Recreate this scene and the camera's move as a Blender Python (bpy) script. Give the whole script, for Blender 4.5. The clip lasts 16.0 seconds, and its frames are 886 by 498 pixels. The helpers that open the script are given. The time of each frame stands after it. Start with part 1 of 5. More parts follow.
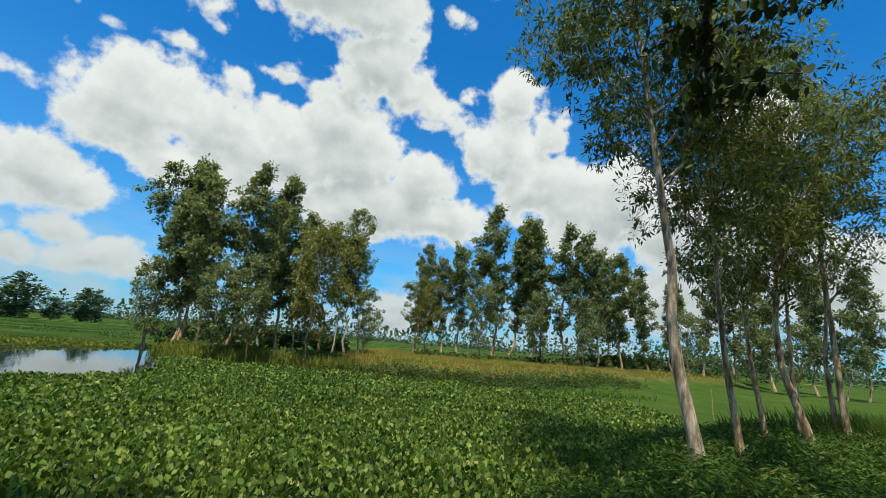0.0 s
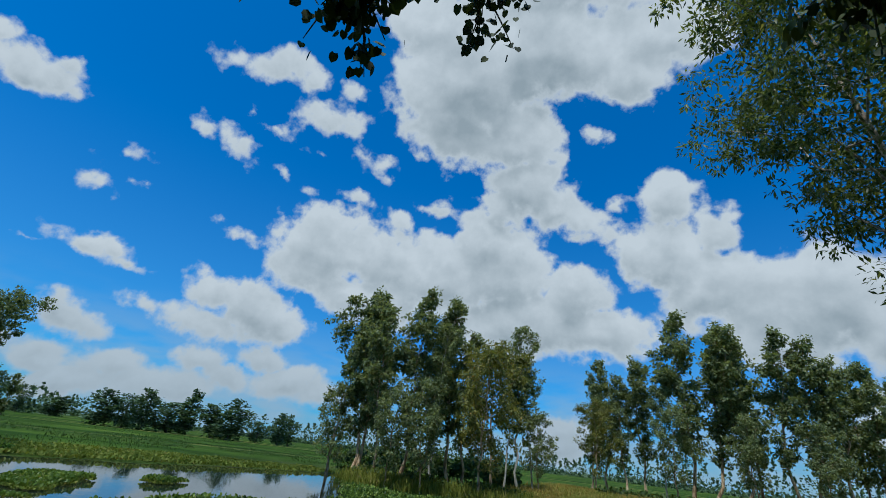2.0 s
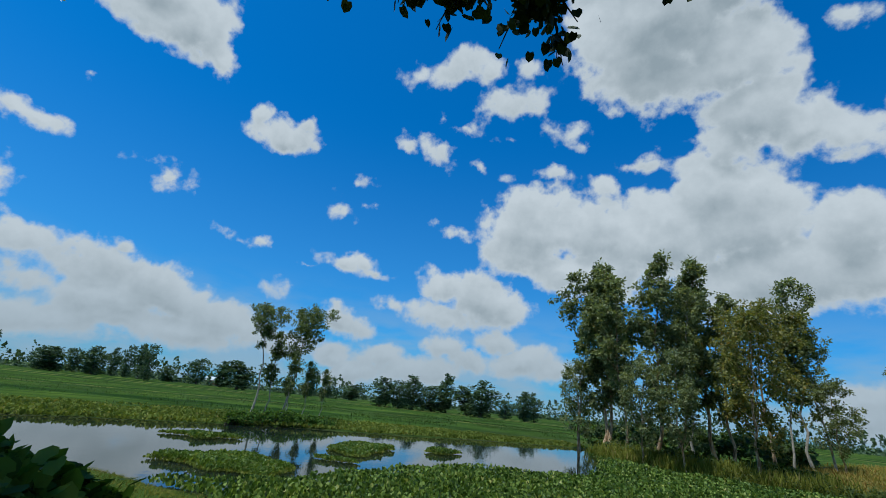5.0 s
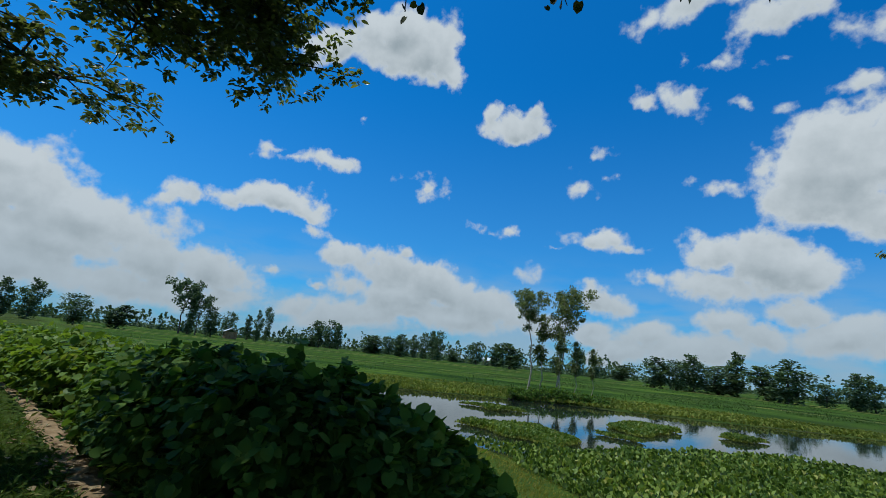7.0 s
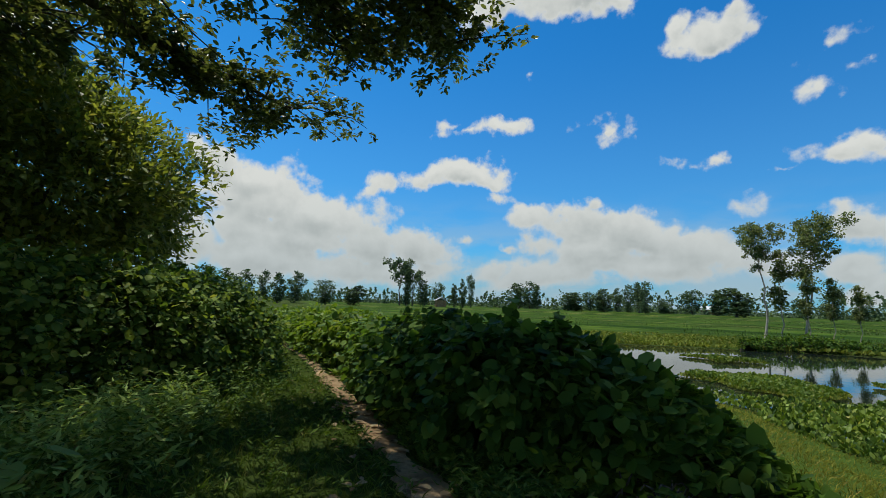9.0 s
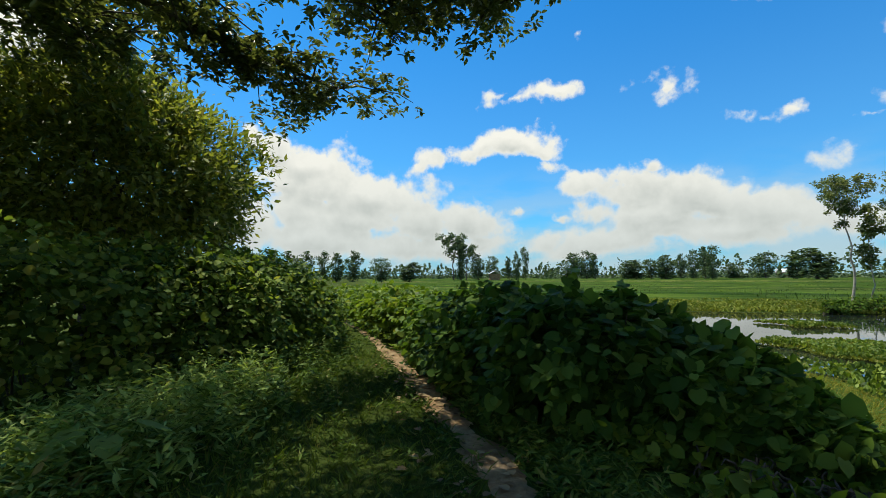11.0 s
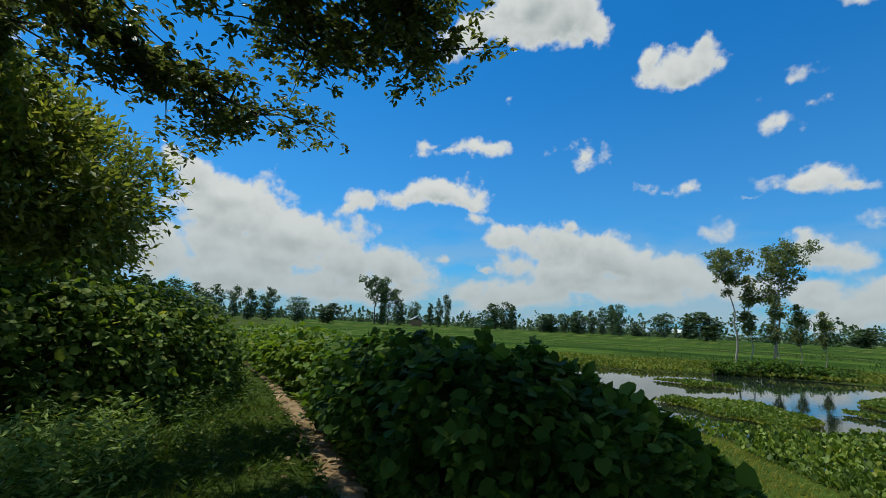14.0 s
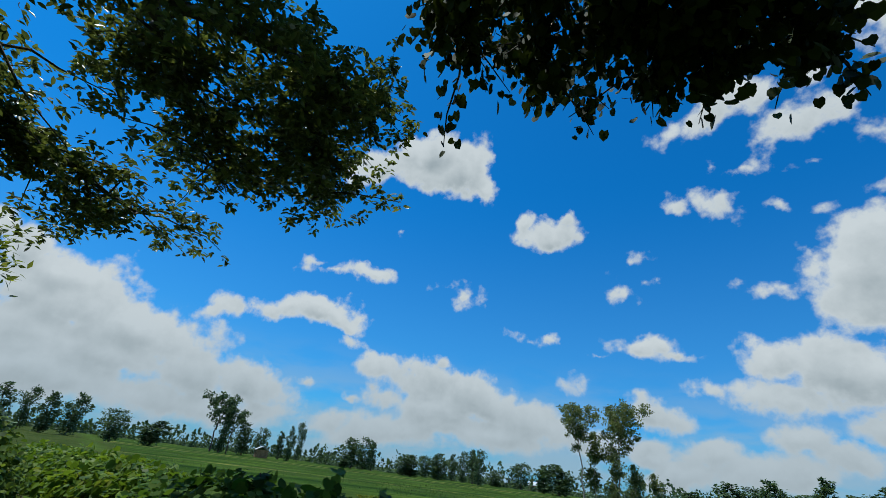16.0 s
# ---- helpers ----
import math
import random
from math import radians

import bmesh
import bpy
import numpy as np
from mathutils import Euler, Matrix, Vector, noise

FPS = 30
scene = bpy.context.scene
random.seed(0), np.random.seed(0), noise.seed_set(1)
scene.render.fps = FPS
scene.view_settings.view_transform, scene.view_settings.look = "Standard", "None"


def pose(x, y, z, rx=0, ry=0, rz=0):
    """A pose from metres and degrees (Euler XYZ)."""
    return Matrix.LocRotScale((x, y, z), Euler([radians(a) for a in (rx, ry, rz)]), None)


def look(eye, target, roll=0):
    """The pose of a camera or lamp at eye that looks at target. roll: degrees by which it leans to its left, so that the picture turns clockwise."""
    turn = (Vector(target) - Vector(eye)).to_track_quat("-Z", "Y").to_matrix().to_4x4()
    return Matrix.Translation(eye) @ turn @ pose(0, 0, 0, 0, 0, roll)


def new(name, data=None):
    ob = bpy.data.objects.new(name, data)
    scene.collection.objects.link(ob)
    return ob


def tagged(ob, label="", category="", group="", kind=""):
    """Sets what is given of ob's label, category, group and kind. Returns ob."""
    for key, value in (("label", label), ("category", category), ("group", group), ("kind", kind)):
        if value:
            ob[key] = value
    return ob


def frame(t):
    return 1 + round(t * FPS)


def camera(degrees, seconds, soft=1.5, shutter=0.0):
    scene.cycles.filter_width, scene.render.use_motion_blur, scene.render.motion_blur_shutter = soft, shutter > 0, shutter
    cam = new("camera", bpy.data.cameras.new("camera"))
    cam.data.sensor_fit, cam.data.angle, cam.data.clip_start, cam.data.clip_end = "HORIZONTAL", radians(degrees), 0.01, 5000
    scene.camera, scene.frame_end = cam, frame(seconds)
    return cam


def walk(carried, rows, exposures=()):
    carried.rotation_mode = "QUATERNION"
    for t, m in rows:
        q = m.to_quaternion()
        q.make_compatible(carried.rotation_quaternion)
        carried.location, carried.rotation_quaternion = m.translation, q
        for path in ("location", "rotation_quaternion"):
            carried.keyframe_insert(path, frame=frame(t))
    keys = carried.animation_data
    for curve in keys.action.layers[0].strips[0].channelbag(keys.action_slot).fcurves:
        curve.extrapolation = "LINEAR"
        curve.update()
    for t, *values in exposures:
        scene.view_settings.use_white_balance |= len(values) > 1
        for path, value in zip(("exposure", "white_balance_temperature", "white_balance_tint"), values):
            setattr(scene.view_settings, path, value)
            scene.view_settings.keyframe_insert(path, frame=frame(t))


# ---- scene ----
cam = camera(88.36, 16.0, soft=0.85)
PATH = [
    (0.0, look((-0.000, 0.000, 2.231), (-0.000, 9.790, 4.269), 4.86)),
    (0.5, look((0.016, 0.013, 2.185), (-1.147, 9.527, 5.039), 5.42)),
    (1.0, look((-0.026, -0.036, 2.169), (-2.102, 9.090, 5.694), 6.12)),
    (1.5, look((-0.403, 0.142, 2.215), (-3.142, 8.910, 6.169), 6.71)),
    (2.0, look((-0.641, 0.275, 2.264), (-3.957, 8.755, 6.399), 6.92)),
    (2.5, look((-0.695, 0.296, 2.278), (-4.553, 8.572, 6.357), 6.89)),
    (3.0, look((-0.740, 0.229, 2.270), (-5.123, 8.307, 6.212), 6.84)),
    (5.5, look((-0.693, -0.220, 2.253), (-8.543, 5.202, 5.249), 6.34)),
    (6.0, look((-0.444, -0.392, 2.260), (-9.020, 3.922, 5.059), 7.07)),
    (6.5, look((-0.296, -0.472, 2.203), (-9.462, 2.578, 4.786), 6.90)),
    (7.0, look((-0.387, -0.499, 2.179), (-9.958, 1.273, 4.472), 6.30)),
    (7.5, look((-0.472, -0.536, 2.162), (-10.255, 0.005, 4.164), 5.36)),
    (8.0, look((-0.467, -0.562, 2.147), (-10.303, -1.133, 3.859), 4.39)),
    (8.5, look((-0.398, -0.601, 2.134), (-10.185, -2.082, 3.558), 3.17)),
    (9.0, look((-0.263, -0.614, 2.131), (-9.953, -2.797, 3.291), 1.90)),
    (9.5, look((-0.235, -0.626, 2.123), (-9.821, -3.304, 3.093), 0.62)),
    (12.0, look((-0.438, -0.671, 2.130), (-9.790, -4.157, 2.748), 0.37)),
    (12.5, look((-0.475, -0.671, 2.138), (-9.792, -4.230, 2.863), 1.04)),
    (13.0, look((-0.569, -0.654, 2.140), (-9.963, -3.956, 3.069), 1.49)),
    (13.5, look((-0.631, -0.627, 2.148), (-10.213, -3.221, 3.351), 1.97)),
    (14.0, look((-0.648, -0.610, 2.160), (-10.372, -2.316, 3.753), 2.80)),
    (14.5, look((-0.532, -0.568, 2.213), (-10.273, -1.367, 4.328), 3.60)),
    (15.0, look((-0.434, -0.530, 2.255), (-10.030, -0.508, 5.070), 4.61)),
    (15.5, look((-0.381, -0.522, 2.276), (-9.677, -0.022, 5.927), 5.86)),
    (16.0, look((-0.328, -0.565, 2.272), (-9.280, 0.070, 6.684), 7.34)),
]
walk(cam, PATH, [(0.0, 0.08, 6500, 4), (0.5, -0.2, 6200, 4), (1.5, -0.38, 5700, 4), (2.5, -0.46, 5500, 4), (3.0, -0.46, 5500, 4), (5.5, -0.42, 5700, 4),
                 (7.0, -0.42, 5800, 5), (8.0, -0.34, 6200, 6), (9.0, -0.2, 6600, 6), (9.5, -0.04, 6800, 6), (12.0, 0.2, 7000, 6), (12.5, 0.2, 7000, 6),
                 (13.0, 0.08, 6800, 6), (13.5, -0.08, 6600, 6), (14.0, -0.24, 6400, 5), (14.5, -0.36, 6200, 5), (15.0, -0.4, 6000, 4), (16.0, -0.34, 5900, 4)])

# ---------------------------------------------------------------- world and sun
SUN_AZ, SUN_EL = 168.0, 70.0     # degrees counter-clockwise from +y, and above the horizon


def toward(az, el):
    a, e = radians(az), radians(el)
    return Vector((-math.sin(a) * math.cos(e), math.cos(a) * math.cos(e), math.sin(e)))


# cloud puffs: azimuth, elevation, half width, half height, tilt (degrees)
BANK = [
    (35.9, 22.5, 8.1, 4.6, 3), (38.2, 19.3, 5.4, 3.8, 11), (27.7, 21.7, 6.4, 4.2, -7),
    (21.8, 20.9, 7.8, 5.6, 6), (15.7, 26.3, 4.2, 4.2, 3), (13.6, 22.2, 6.9, 5.9, 3),
    (3.7, 19.6, 5.0, 4.0, 0), (9.9, 16.1, 10.6, 4.7, 3), (1.3, 15.7, 8.4, 3.9, 1),
    (-7.6, 23.6, 5.6, 4.9, -6), (-8.0, 30.0, 3.0, 3.4, -10), (-12.5, 26.0, 2.7, 2.8, -10),
    (-11.8, 20.1, 5.8, 4.7, -6), (-16.0, 18.5, 5.3, 4.7, -7), (-21.2, 20.0, 3.4, 4.4, -10),
    (-17.9, 14.5, 6.1, 3.7, -4), (30.3, 17.0, 8.4, 3.5, -11),
]
BANK_RIGHT = [
    (-21.2, 18.7, 6.8, 4.9, -2), (-28.0, 15.2, 6.7, 5.7, -3), (-34.9, 13.7, 6.3, 5.9, -4),
    (-36.5, 24.5, 3.3, 5.0, -11), (-41.5, 8.9, 5.7, 4.8, -1), (5.2, 3.2, 3.8, 2.4, -15),
    (-29.5, 7.1, 8.7, 4.3, 2),
]
HIGH = [
    (19.5, 45.6, 9.1, 8.3, 3), (7.6, 48.9, 10.3, 6.3, -7), (-5.5, 44.7, 5.3, 3.8, -5),
    (21.4, 38.8, 7.5, 4.0, -15), (11.9, 38.6, 5.6, 4.9, -1), (10.5, 33.3, 4.7, 4.1, -1),
    (6.3, 30.5, 4.2, 3.0, -3), (2.3, 28.6, 4.1, 2.8, -15), (13.6, 29.5, 3.1, 3.1, 1),
    (0.6, 38.4, 1.6, 1.4, -9), (28.2, 50.4, 7.0, 3.4, 9), (8.6, 55.9, 14.8, 4.5, -8),
    (-10.7, 48.0, 6.1, 4.1, -21), (-1.7, 30.5, 1.5, 1.3, -7),
]
TORN = [
    (49.9, 40.2, 4.3, 1.8, 16), (44.0, 40.5, 1.8, 1.5, 19), (40.2, 36.7, 4.3, 2.5, -9),
    (34.4, 33.8, 3.4, 1.8, -23), (30.2, 31.7, 1.5, 0.8, -30), (47.5, 33.8, 2.1, 0.5, -11),
    (50.3, 35.2, 0.5, 1.4, 12), (55.0, 30.9, 1.0, 1.8, 44), (50.4, 30.7, 1.3, 2.2, 46),
    (44.5, 29.3, 1.0, 0.6, -14), (34.0, 28.4, 2.5, 0.9, -4), (22.8, 29.5, 1.8, 1.1, -24),
    (46.2, 21.3, 2.3, 1.0, -6), (26.9, 26.8, 2.0, 1.0, -22), (40.8, 32.8, 1.7, 0.7, -5),
]
FAINT = [
    (62.3, 22.0, 1.6, 0.6, 6), (58.4, 29.9, 0.5, 0.6, 26), (45.9, 24.4, 0.9, 0.5, 16),
    (40.0, 28.7, 1.2, 0.4, 14), (65.7, 14.4, 1.0, 0.4, 8), (60.9, 25.2, 1.1, 0.6, 25),
    (124.6, 12.5, 9.1, 2.8, -8), (115.9, 11.7, 6.7, 1.5, -10), (62.5, 21.5, 1.8, 0.7, -5),
    (59.0, 22.5, 0.8, 0.3, -18), (82.6, 20.2, 0.9, 0.4, -5), (91.8, 26.9, 0.6, 0.4, -3),
    (72.7, 15.9, 1.4, 0.4, -7), (84.6, 21.5, 1.6, 0.5, -5), (67.9, 11.3, 1.3, 0.5, -5),
]
SADDLE = [
    (47.5, 14.2, 3.5, 2.7, 3), (43.0, 13.2, 5.7, 3.4, -9), (53.4, 11.3, 3.3, 1.3, -13),
    (48.0, 10.5, 5.9, 2.0, -1), (39.2, 11.5, 3.2, 1.7, 10), (58.8, 8.4, 3.4, 1.6, -17),
    (60.9, 9.3, 1.9, 1.4, -8), (60.7, 15.7, 3.2, 1.2, 3), (56.1, 14.5, 2.3, 0.7, 1),
    (70.9, 16.2, 0.8, 0.8, -2),
]
SADDLE_LOW = [
    (60.5, 4.3, 3.1, 1.4, -6), (54.7, 4.6, 4.0, 1.8, 5), (58.0, 2.6, 5.0, 1.6, 10),
    (47.3, 6.8, 3.3, 1.6, 10), (40.4, 8.0, 3.2, 1.5, 1), (37.9, 5.8, 5.1, 2.0, 8),
    (49.5, 3.5, 7.0, 2.0, 9), (43.6, 5.6, 4.3, 1.5, -3), (33.8, 5.1, 3.9, 1.9, 7),
    (4.9, 4.4, 3.2, 1.6, -20), (4.4, 2.2, 4.1, 1.4, 6),
]
CREST = [
    (97.8, 34.2, 3.9, 2.6, 18), (90.8, 34.9, 5.1, 2.7, 8), (84.6, 36.3, 3.9, 4.0, 0),
    (80.9, 34.2, 2.0, 1.9, -34), (101.3, 21.9, 2.1, 0.7, 7), (96.3, 21.9, 3.1, 1.1, 4),
    (108.4, 15.2, 2.3, 1.4, 11), (104.3, 16.1, 3.1, 1.3, 12), (100.7, 16.3, 2.5, 1.5, -10),
    (97.8, 15.4, 1.8, 1.5, -28), (96.4, 13.3, 1.2, 0.7, 17), (71.4, 29.1, 3.6, 2.0, 11),
    (74.6, 30.4, 1.1, 1.2, 13), (68.7, 30.7, 1.2, 0.9, 10), (92.0, 27.4, 0.5, 0.4, 22),
    (82.6, 20.5, 0.6, 0.4, -7), (89.5, 37.4, 6.4, 2.7, 23),
]
DRIFT = [
    (60.2, 15.6, 4.1, 1.6, -4), (56.0, 14.4, 2.5, 0.7, 0), (64.8, 14.5, 1.7, 0.4, 7),
    (70.3, 16.2, 0.7, 0.7, 9), (73.2, 16.0, 1.2, 0.4, 10), (62.3, 21.7, 1.7, 0.6, -1),
    (58.5, 22.8, 0.6, 0.4, 5), (46.8, 21.4, 2.2, 0.7, -4), (35.0, 28.4, 2.6, 0.7, -7),
    (39.0, 41.0, 2.2, 1.0, 0), (23.9, 29.6, 1.6, 1.0, -14), (46.7, 24.4, 1.3, 0.4, 0),
    (45.0, 29.3, 0.9, 0.5, -2),
]
LOW = [
    (91.0, 10.8, 4.6, 1.9, 0), (86.0, 9.1, 6.7, 2.2, -5), (79.0, 8.0, 7.2, 2.8, -6),
    (73.3, 6.5, 6.1, 2.7, -7), (82.6, 5.0, 9.3, 2.3, -1), (91.0, 7.4, 3.3, 1.5, -2),
    (97.2, 3.7, 2.2, 1.1, 5), (95.2, 6.8, 1.0, 0.7, 13), (84.1, 11.9, 1.1, 0.6, 12),
    (105.0, 6.7, 3.0, 1.6, 5), (104.4, 4.4, 3.9, 1.5, 13), (59.8, 8.6, 3.9, 1.8, -18),
    (66.5, 5.3, 6.2, 1.8, 7), (60.8, 5.0, 2.8, 1.2, 7), (92.8, 3.3, 5.7, 1.8, 10),
    (100.1, 7.8, 0.8, 0.5, 15),
]
WEST = [
    (124.1, 11.0, 6.0, 3.1, -5), (126.2, 13.5, 4.5, 2.7, -11), (117.9, 9.8, 6.9, 2.8, -6),
    (129.9, 14.5, 2.6, 2.1, 4), (132.5, 15.9, 1.2, 1.3, 11), (128.7, 11.3, 4.6, 2.2, -9),
    (126.7, 8.0, 4.8, 3.2, -5), (120.3, 7.2, 6.5, 2.8, -11), (111.5, 6.7, 4.2, 2.4, 3),
    (105.8, 6.6, 5.0, 2.4, -6), (123.4, 4.6, 9.3, 2.7, -2), (114.1, 3.8, 11.5, 2.4, 3),
    (132.3, 6.2, 3.8, 3.7, 6), (109.8, 14.7, 3.5, 1.4, 9), (105.8, 15.2, 2.9, 1.1, 3),
    (100.0, 16.2, 4.5, 1.8, -4), (96.7, 15.0, 1.8, 1.2, -29), (96.0, 13.2, 1.4, 0.8, 0),
    (112.6, 13.3, 2.1, 0.8, 24),
]
WEST_LOW = [
    (99.4, 21.1, 3.7, 0.7, 6), (94.6, 21.9, 2.4, 1.0, -11), (90.7, 10.3, 4.5, 1.7, -5),
    (85.0, 10.0, 5.2, 2.0, -10), (79.3, 8.9, 5.4, 2.3, -15), (74.1, 7.1, 5.0, 2.5, -13),
    (83.7, 7.0, 7.6, 2.3, 0), (76.4, 5.0, 8.0, 2.2, 0), (91.0, 7.7, 3.0, 1.5, 0),
    (87.6, 4.3, 8.6, 1.9, 1), (84.0, 12.1, 1.1, 0.7, -2), (96.5, 4.1, 2.8, 1.3, 1),
    (94.8, 7.1, 1.0, 0.6, 1), (60.7, 15.4, 3.1, 1.2, 2), (58.5, 15.6, 1.5, 1.2, -12),
    (65.6, 14.3, 1.4, 0.3, -2), (70.7, 16.0, 1.1, 0.6, -29),
]
BEHIND = [
    (-70, 24, 14, 7, 5), (-95, 38, 12, 8, -10), (-120, 20, 18, 8, 0), (-150, 35, 14, 9, 10), (-165, 14, 20, 6, 0),
    (160, 22, 14, 6, 8), (150, 45, 10, 6, -8), (-60, 48, 10, 6, 0), (-85, 12, 16, 5, 0), (175, 60, 9, 6, 0),
]


def link(tree, a, b):
    tree.links.new(a, b)


def puff_group():
    """One puff of cloud joined to those before it: its body, and the same body moved down, which marks the cloud's base."""
    g = bpy.data.node_groups.new("puff", "ShaderNodeTree")
    for name, kind in (("Vector", "NodeSocketVector"), ("Location", "NodeSocketVector"), ("Rotation", "NodeSocketVector"), ("Scale", "NodeSocketVector"),
                       ("Body", "NodeSocketFloat"), ("Field", "NodeSocketFloat"), ("Under", "NodeSocketFloat")):
        g.interface.new_socket(name, in_out="INPUT", socket_type=kind)
    for name in ("Field", "Under"):
        g.interface.new_socket(name, in_out="OUTPUT", socket_type="NodeSocketFloat")
    i, o = g.nodes.new("NodeGroupInput"), g.nodes.new("NodeGroupOutput")
    # each puff waits for the one before it, which keeps the shader small in memory
    step = g.nodes.new("ShaderNodeVectorMath")
    step.operation = "MULTIPLY_ADD"
    link(g, i.outputs["Field"], step.inputs[0])
    step.inputs[1].default_value = (1e-7, 1e-7, 1e-7)
    link(g, i.outputs["Vector"], step.inputs[2])
    mp = g.nodes.new("ShaderNodeMapping")
    mp.vector_type = "TEXTURE"
    link(g, step.outputs[0], mp.inputs["Vector"])
    for name in ("Location", "Rotation", "Scale"):
        link(g, i.outputs[name], mp.inputs[name])
    for name, shift in (("Field", 0.0), ("Under", 0.5)):
        at = g.nodes.new("ShaderNodeVectorMath")
        at.operation = "ADD"
        link(g, mp.outputs[0], at.inputs[0])
        at.inputs[1].default_value = (0, shift, 0)
        size = g.nodes.new("ShaderNodeVectorMath")
        size.operation = "LENGTH"
        link(g, at.outputs[0], size.inputs[0])
        rest = g.nodes.new("ShaderNodeMath")
        rest.operation = "SUBTRACT"
        rest.inputs[0].default_value = 1.0
        link(g, size.outputs["Value"], rest.inputs[1])
        body = g.nodes.new("ShaderNodeMath")
        body.operation = "MULTIPLY"
        link(g, rest.outputs[0], body.inputs[0])
        link(g, i.outputs["Body"], body.inputs[1])
        most = g.nodes.new("ShaderNodeMath")
        most.operation = "SMOOTH_MAX"
        most.inputs[2].default_value = 0.25
        link(g, i.outputs[name], most.inputs[0])
        link(g, body.outputs[0], most.inputs[1])
        link(g, most.outputs[0], o.inputs[name])
    return g


def make_world():
    world = bpy.data.worlds.new("sky")
    world.use_nodes = True
    scene.world = world
    world.cycles.sampling_method, world.cycles.sample_map_resolution = "MANUAL", 256
    nt = world.node_tree
    nt.nodes.clear()

    def node(kind, **props):
        n = nt.nodes.new(kind)
        for key, value in props.items():
            setattr(n, key, value)
        return n

    def math_node(op, a, b=None, c=None, clamp=False):
        n = node("ShaderNodeMath", operation=op, use_clamp=clamp)
        for i, v in enumerate((a, b, c)):
            if v is None:
                continue
            if isinstance(v, (int, float)):
                n.inputs[i].default_value = v
            else:
                link(nt, v, n.inputs[i])
        return n.outputs[0]

    def ramp(value, lo, hi, a=0.0, b=1.0):
        n = node("ShaderNodeMapRange", interpolation_type="SMOOTHSTEP")
        link(nt, value, n.inputs[0])
        for i, v in zip((1, 2, 3, 4), (lo, hi, a, b)):
            n.inputs[i].default_value = v
        return n.outputs[0]

    coord = node("ShaderNodeTexCoord")
    way = coord.outputs["Generated"]
    sky = node("ShaderNodeTexSky", sky_type="NISHITA", sun_disc=False)
    sky.sun_elevation, sky.sun_rotation = radians(SUN_EL), radians(-SUN_AZ)
    sky.air_density, sky.dust_density, sky.ozone_density = 1.0, 0.6, 3.0

    # uneven edges: the direction is pushed about by noise at two scales
    def noise_at(scale, detail, rough=0.55):
        n = node("ShaderNodeTexNoise")
        n.inputs["Scale"].default_value, n.inputs["Detail"].default_value = scale, detail
        n.inputs["Roughness"].default_value = rough
        link(nt, way, n.inputs["Vector"])
        return n
    warp = noise_at(7.0, 8.0, 0.62)
    sub = node("ShaderNodeVectorMath", operation="SUBTRACT")
    link(nt, warp.outputs["Color"], sub.inputs[0])
    sub.inputs[1].default_value = (0.5, 0.5, 0.5)
    mul = node("ShaderNodeVectorMath", operation="SCALE")
    link(nt, sub.outputs[0], mul.inputs[0])
    mul.inputs["Scale"].default_value = WARP
    add = node("ShaderNodeVectorMath", operation="ADD")
    link(nt, way, add.inputs[0])
    link(nt, mul.outputs[0], add.inputs[1])
    bent = add.outputs[0]

    field = under = None
    kind = puff_group()
    for group in (BANK, BANK_RIGHT, HIGH, TORN, FAINT, SADDLE, SADDLE_LOW, CREST, DRIFT, LOW, WEST, WEST_LOW, BEHIND):
        for az, el, wide, high, tilt in group:
            c = toward(az, el)
            a = radians(az)
            right = Vector((math.cos(a), math.sin(a), 0))
            up = right.cross(c)
            k = radians(tilt)
            u, v = right * math.cos(k) + up * math.sin(k), up * math.cos(k) - right * math.sin(k)
            grow = 1.0 if group in (FAINT, DRIFT) else 1.02 if group in (LOW, SADDLE_LOW) else 1.1
            puff = node("ShaderNodeGroup")
            puff.node_tree = kind
            puff.inputs["Location"].default_value = c
            puff.inputs["Rotation"].default_value = Matrix((u, v, u.cross(v))).transposed().to_euler()
            puff.inputs["Scale"].default_value = (math.sin(radians(wide)) * grow, math.sin(radians(high)) * grow, 0.5)
            # small puffs are thin, and torn ones thinner still
            puff.inputs["Body"].default_value = min(wide, high) ** 0.6 * (0.3 if group is FAINT else 0.62 if group is DRIFT else 0.72 if group is TORN else 1.0)
            puff.inputs["Field"].default_value = puff.inputs["Under"].default_value = -9.0
            link(nt, bent, puff.inputs["Vector"])
            if field is not None:
                link(nt, field, puff.inputs["Field"])
                link(nt, under, puff.inputs["Under"])
            field, under = puff.outputs["Field"], puff.outputs["Under"]
    sep = node("ShaderNodeSeparateXYZ")
    link(nt, way, sep.inputs[0])
    billow = noise_at(10.0, 6.0, 0.55).outputs["Fac"]
    tuft = noise_at(30.0, 4.0, 0.52).outputs["Fac"]
    rough = math_node("MULTIPLY_ADD", math_node("SUBTRACT", billow, 0.5), BILLOW, math_node("MULTIPLY", math_node("SUBTRACT", tuft, 0.5), TUFT))
    rough = math_node("MULTIPLY", rough, ramp(sep.outputs["Z"], 0.03, 0.3, 0.6, 1.0))
    shape = math_node("ADD", field, rough)
    cover = ramp(shape, -0.02, 0.72)
    # thin haze of cloud low over the land
    height = sep.outputs["Z"]
    stretch = node("ShaderNodeMapping", vector_type="POINT")
    stretch.inputs["Scale"].default_value = (1, 1, 3.2)
    link(nt, way, stretch.inputs["Vector"])
    low = node("ShaderNodeTexNoise")
    low.inputs["Scale"].default_value, low.inputs["Detail"].default_value = 7.0, 7.0
    link(nt, stretch.outputs[0], low.inputs["Vector"])
